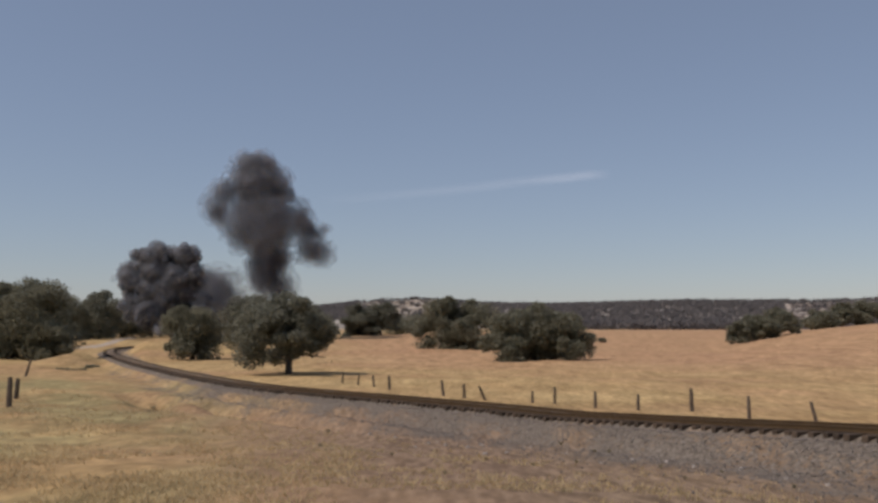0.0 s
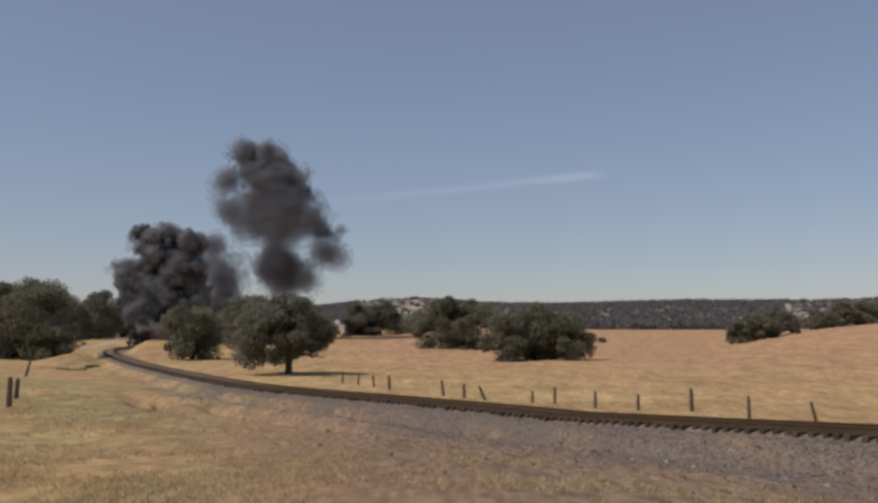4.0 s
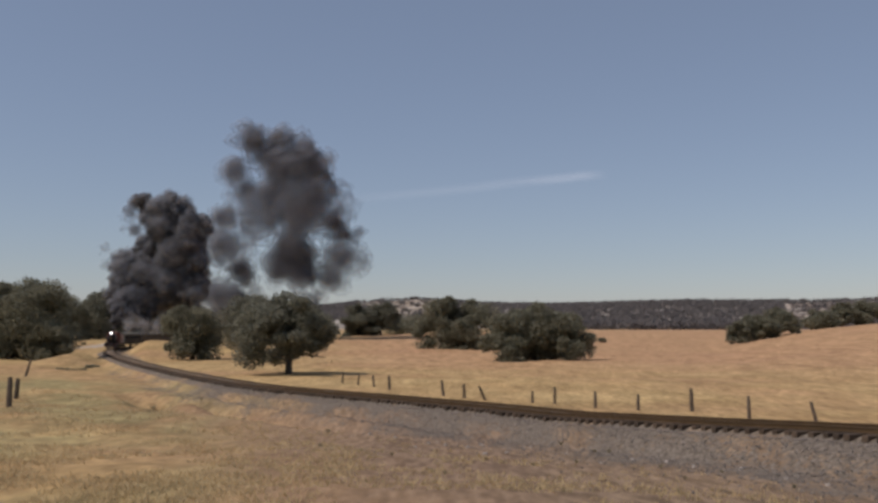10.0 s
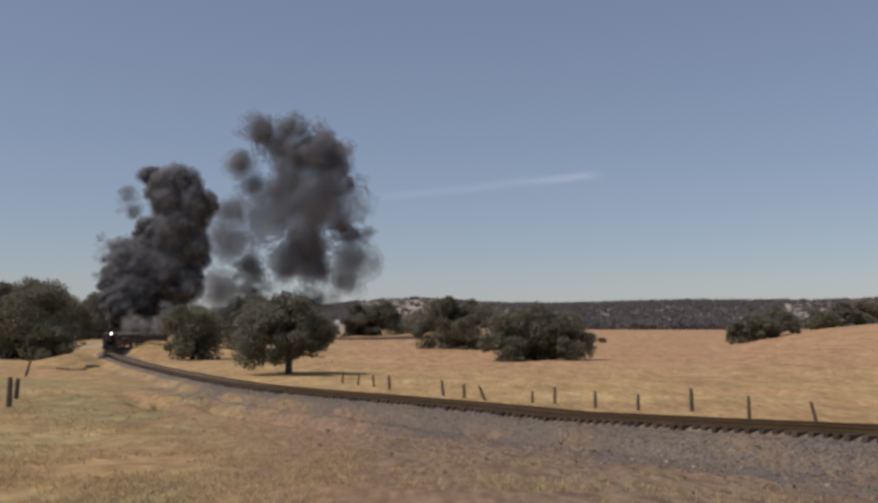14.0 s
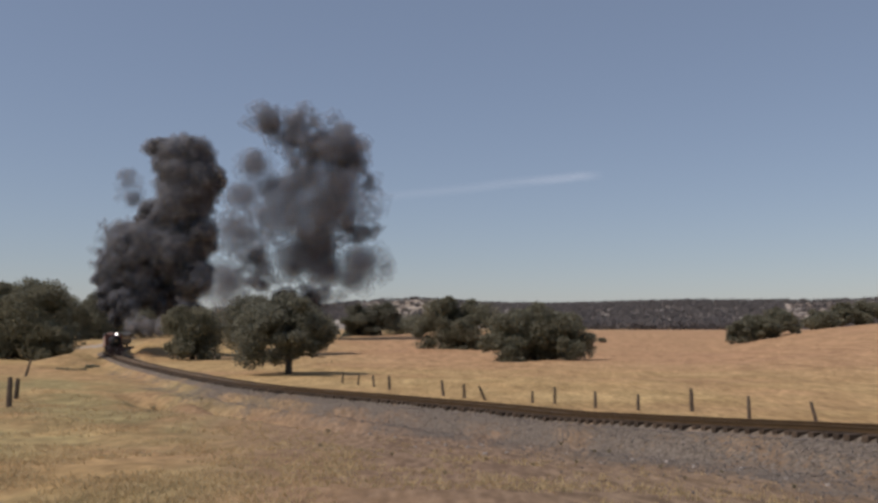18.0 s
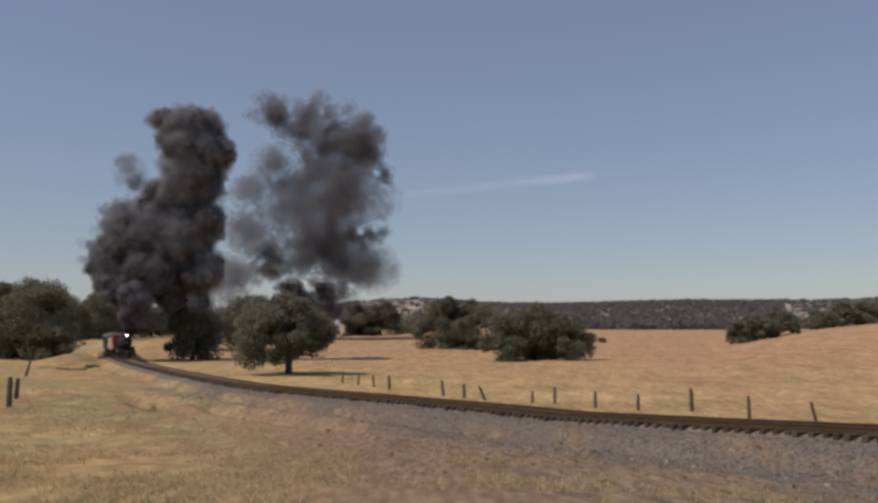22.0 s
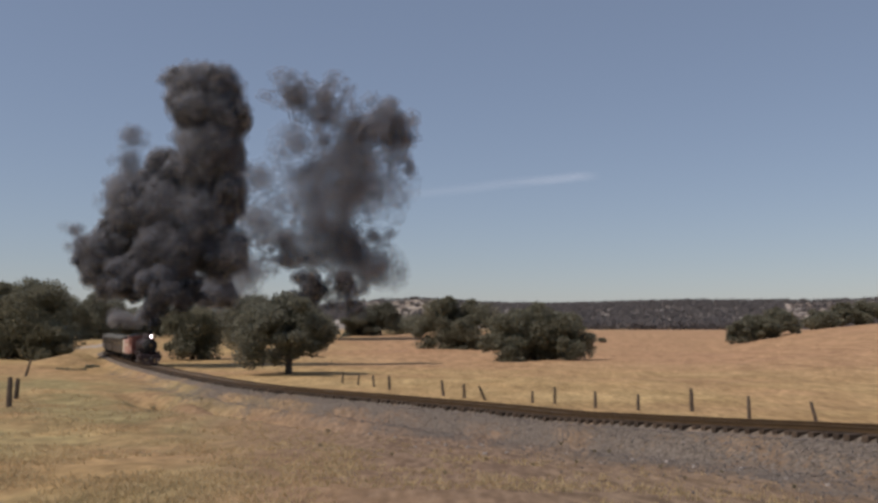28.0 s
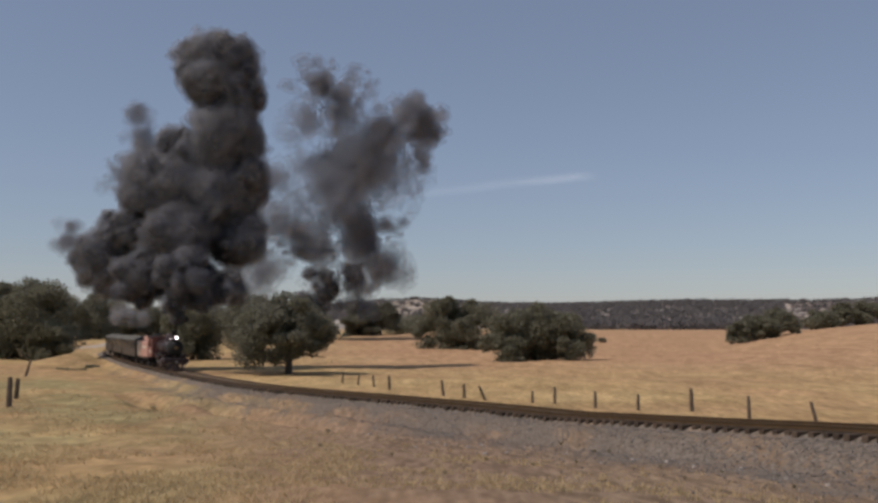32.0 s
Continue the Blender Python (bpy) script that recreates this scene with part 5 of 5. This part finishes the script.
# ---- thin cloud streak ----
def build_streak():
    n, l = CIRRUS.node_tree.nodes, CIRRUS.node_tree.links
    n.remove(n["Principled BSDF"])
    dif, tra, mix, tc, tex = n.new("ShaderNodeBsdfTranslucent"), n.new("ShaderNodeBsdfTransparent"), n.new("ShaderNodeMixShader"), n.new("ShaderNodeTexCoord"), n.new("ShaderNodeTexNoise")
    dif.inputs["Color"].default_value = (0.9, 0.9, 0.9, 1)
    at = n.new("ShaderNodeAttribute")
    at.attribute_name = "thick"
    mp = n.new("ShaderNodeMapping")
    mp.inputs["Scale"].default_value = (0.004, 0.01, 0.03)
    l.new(tc.outputs["Object"], mp.inputs["Vector"])
    l.new(mp.outputs[0], tex.inputs["Vector"])
    tex.inputs["Scale"].default_value, tex.inputs["Detail"].default_value = 1.0, 5
    mul = n.new("ShaderNodeMath")
    mul.operation = "MULTIPLY"
    l.new(at.outputs["Fac"], mul.inputs[0])
    l.new(tex.outputs["Fac"], mul.inputs[1])
    l.new(mul.outputs[0], mix.inputs["Fac"])
    l.new(tra.outputs[0], mix.inputs[1])
    l.new(dif.outputs[0], mix.inputs[2])
    l.new(mix.outputs[0], n["Material Output"].inputs["Surface"])
    d = 4200.0
    line = [(560, 362), (640, 354), (720, 348), (800, 340), (880, 332), (940, 324), (1000, 319), (1050, 313), (1092, 308)]
    thick = [0, 0.05, 0.08, 0.10, 0.11, 0.16, 0.25, 0.22, 0]
    v, f, a = [], [], []
    for (x, y), q in zip(line, thick):
        for k, w in enumerate((-11, -4, 0, 4, 11)):
            v.append(tuple(in_view(x, y + w, d + 20 * w)))
            a.append(q * (0, 0.7, 1, 0.7, 0)[k])
    for i in range(len(line) - 1):
        for k in range(4):
            f.append((i * 5 + k, i * 5 + k + 1, i * 5 + k + 6, i * 5 + k + 5))
    me = bpy.data.meshes.new("cloud_streak")
    me.from_pydata(v, [], f)
    me.attributes.new("thick", "FLOAT", "POINT").data.foreach_set("value", a)
    me.materials.append(CIRRUS)
    return tagged(new("cloud_streak", me), "thin white streak of high cloud", "cloud", kind="structure")


STREAK = build_streak()


# ---- dry grass ----
def grass_blades():
    """Tufts of straw on the near slope."""
    rnd = random.Random(7)
    pts = []
    for k in range(34000):
        d = 7.5 * (70 / 7.5) ** rnd.random()
        x = rnd.uniform(-0.56, 0.56) * d
        pts.append((x, d))
    xs, ys = np.array([p[0] for p in pts]), np.array([p[1] for p in pts])
    zs = ground_z(xs, ys)
    dist, side, _ = to_line(xs, ys)
    v, f = [], []
    for x, y, z, q, s in zip(xs, ys, zs, dist, side):
        if s > 0 and q < 6 + 8 * rnd.random() or s < 0 or noise.noise(Vector((x * 0.5, y * 0.22, 3))) + rnd.uniform(-0.25, 0.25) < 0.02:
            continue
        for b in range(4):
            a = rnd.uniform(0, 6.28)
            h, w = rnd.uniform(0.04, 0.11), rnd.uniform(0.008, 0.016) * (1 + y / 25)
            ox, oy = rnd.uniform(-0.12, 0.12), rnd.uniform(-0.12, 0.12)
            c, e = math.cos(a), math.sin(a)
            lean = rnd.uniform(0.1, 0.7)
            i = len(v)
            v += [(x + ox - e * w, y + oy + c * w, z - 0.02), (x + ox + e * w, y + oy - c * w, z - 0.02), (x + ox + c * lean * h * 2, y + oy + e * lean * h * 2, z + h)]
            f.append((i, i + 1, i + 2))
    fm = Form()
    fm.v, fm.f = v, f
    ob = part("dry_grass", fm, STRAW)
    tagged(ob, "tufts of bleached dry grass on the slope", "grass", kind="stuff")


grass_blades()


def loose_stones():
    """Broken stone spilt down the shoulder of the bed."""
    rnd = random.Random(9)
    v, f = [], []
    spots = []
    for k in range(6000):
        s = 70 * rnd.random() ** 1.3
        o = -(1.5 + abs(rnd.gauss(0, 2.6)))
        c, t = on_track(4 + s, o)
        spots.append((c.x, c.y))
    xs, ys = np.array([p[0] for p in spots]), np.array([p[1] for p in spots])
    zs = ground_z(xs, ys)
    dist, side, yd = to_line(xs, ys)
    zs = np.maximum(zs, rail_z(yd) - 0.4 - np.maximum(0, dist - 2.3) * 0.57)
    for x, y, z in zip(xs, ys, zs):
        q = rnd.uniform(0.025, 0.055)
        i = len(v)
        for dx, dy, dz in ((1, 0, 0), (0, 1, 0), (-1, 0, 0), (0, -1, 0), (0, 0, 1), (0, 0, -1)):
            v.append((x + dx * q * rnd.uniform(0.6, 1.3), y + dy * q * rnd.uniform(0.6, 1.3), z + 0.02 + dz * q * rnd.uniform(0.4, 0.9)))
        for a, b in ((0, 1), (1, 2), (2, 3), (3, 0)):
            f += [(i + a, i + b, i + 4), (i + b, i + a, i + 5)]
    fm = Form()
    fm.v, fm.f = v, f
    tagged(part("loose_ballast", fm, STONE), "loose grey ballast stones beside the ties", "stones", kind="stuff")


loose_stones()


def slope_place(x, d):
    X = at_depth(x, d)
    z = gz(X, d)
    dist, side, yd = to_line(np.array([X]), np.array([float(d)]))
    return X, max(z, float(rail_z(yd[0])) - 0.4 - max(0.0, float(dist[0]) - 2.3) * 0.57)


def rock(x, d, size, seed):
    rnd = random.Random(seed)
    bm = bmesh.new()
    bmesh.ops.create_icosphere(bm, subdivisions=2, radius=1)
    off = Vector((seed * 3.1, seed * 1.7, 0))
    for w in bm.verts:
        n = w.co.normalized()
        w.co = n * (0.8 + 0.5 * noise.noise(n * 1.3 + off))
        w.co.z *= 0.62
    me = bpy.data.meshes.new("rock")
    bm.to_mesh(me)
    bm.free()
    me.materials.append(PALE_ROCK)
    X, z = slope_place(x, d)
    ob = new("rock", me)
    ob.matrix_basis = pose(X, d, z + size * 0.25, 0, 0, rnd.uniform(0, 360))
    ob.scale = (size, size * 0.8, size)
    tagged(ob, "pale angular rock lying on the gravel slope", "rock", "rocks on the slope")


def weed(x, d, h, seed):
    """A dry weed: thin stems from one root with small leaves."""
    rnd = random.Random(seed)
    v, f = [], []
    for k in range(46):
        a, lean = rnd.uniform(0, 6.28), rnd.uniform(0.1, 0.9)
        top = Vector((math.cos(a) * lean * h, math.sin(a) * lean * h, h * rnd.uniform(0.5, 1.0)))
        w = Vector((-math.sin(a), math.cos(a), 0)) * h * 0.05
        i = len(v)
        v += [tuple(-w * 0.6), tuple(w * 0.6), tuple(top * 0.6 + w * 1.8), tuple(top), tuple(top * 0.6 - w * 1.8)]
        f += [(i, i + 1, i + 2, i + 4), (i + 4, i + 2, i + 3)]
    fm = Form()
    fm.v, fm.f = v, f
    X, z = slope_place(x, d)
    ob = part("weed", fm, WEED, at=pose(X, d, z - 0.02))
    tagged(ob, "small dry brown-green weed on the gravelly slope", "weed", "weeds on the slope")


for i, (x, d, q) in enumerate([(765, 38, 0.11), (782, 39, 0.09), (796, 37.5, 0.12), (836, 36.5, 0.1), (860, 38, 0.12), (866, 33, 0.12), (742, 36, 0.08), (905, 34, 0.09), (948, 37, 0.08), (1012, 34, 0.08),
                               (1130, 31, 0.08), (1190, 30, 0.1), (1240, 27.5, 0.09), (1325, 27, 0.08), (705, 40, 0.09), (660, 43, 0.09), (1075, 29, 0.08), (1405, 24.5, 0.08), (1480, 23, 0.09), (610, 45, 0.1)]):
    rock(x, d, q, 300 + i)
for i, (x, d, q) in enumerate([(586, 42, 0.26), (1002, 37, 0.2), (1062, 34.5, 0.22), (1088, 34, 0.2), (1030, 29, 0.18), (952, 27, 0.16), (868, 29.5, 0.18), (572, 33, 0.2), (795, 23, 0.14), (770, 24, 0.16),
                               (1180, 27, 0.18), (1290, 26, 0.16), (1225, 23, 0.15), (1420, 22, 0.15), (645, 31, 0.16), (700, 30, 0.15), (500, 52, 0.28), (465, 48, 0.2), (360, 64, 0.3), (303, 57, 0.75), (299, 59, 0.7), (292, 62, 0.6), (284, 65, 0.6), (274, 69, 0.5)]):
    weed(x, d, q * 0.75, 400 + i)


# ---- what moves ----
def motions():
    ticks = [i * 1.0 for i in range(33)]
    offsets = [(ENGINE, 6.3, 3.2), (TENDER, 16.6, 2.7)] + [(c, 30.2 + 17.6 * k, 5.6) for k, c in enumerate(CARS)]
    for ob, back, half in offsets:
        walk(ob, [(t, car_pose(run(t) + back, half)) for t in ticks])
    fine = [i * 0.2 for i in range(161)]
    s0 = run(0)
    for ob, r in WHEELS:
        base = ob.matrix_basis.copy()
        if ob.parent in (ENGINE, TENDER):
            walk(ob, [(t, base @ Matrix.Rotation((s0 - run(t)) / r, 4, "Y")) for t in fine])
    for c in CARS:
        for ob in c.children:
            if ob.name.startswith("wheel"):
                base = ob.matrix_basis.copy()
                walk(ob, [(t, base @ Matrix.Rotation((s0 - run(t)) / 0.42, 4, "Y")) for t in fine])
    for ob, y, lift in RODS:
        rows = []
        for t in fine:
            a = (s0 - run(t)) / 0.62 + (math.pi / 2 if y > 0 else 0)
            rows.append((t, pose(0.28 * math.cos(a), 0, -0.28 * lift * math.sin(a))))
        walk(ob, rows)
    for ob, rows in SMOKE_PATHS:
        walk(ob, rows)
    walk(STREAK, [(0.0, pose(0, 0, 0)), (32.0, pose(-58, 0, -8))])


motions()
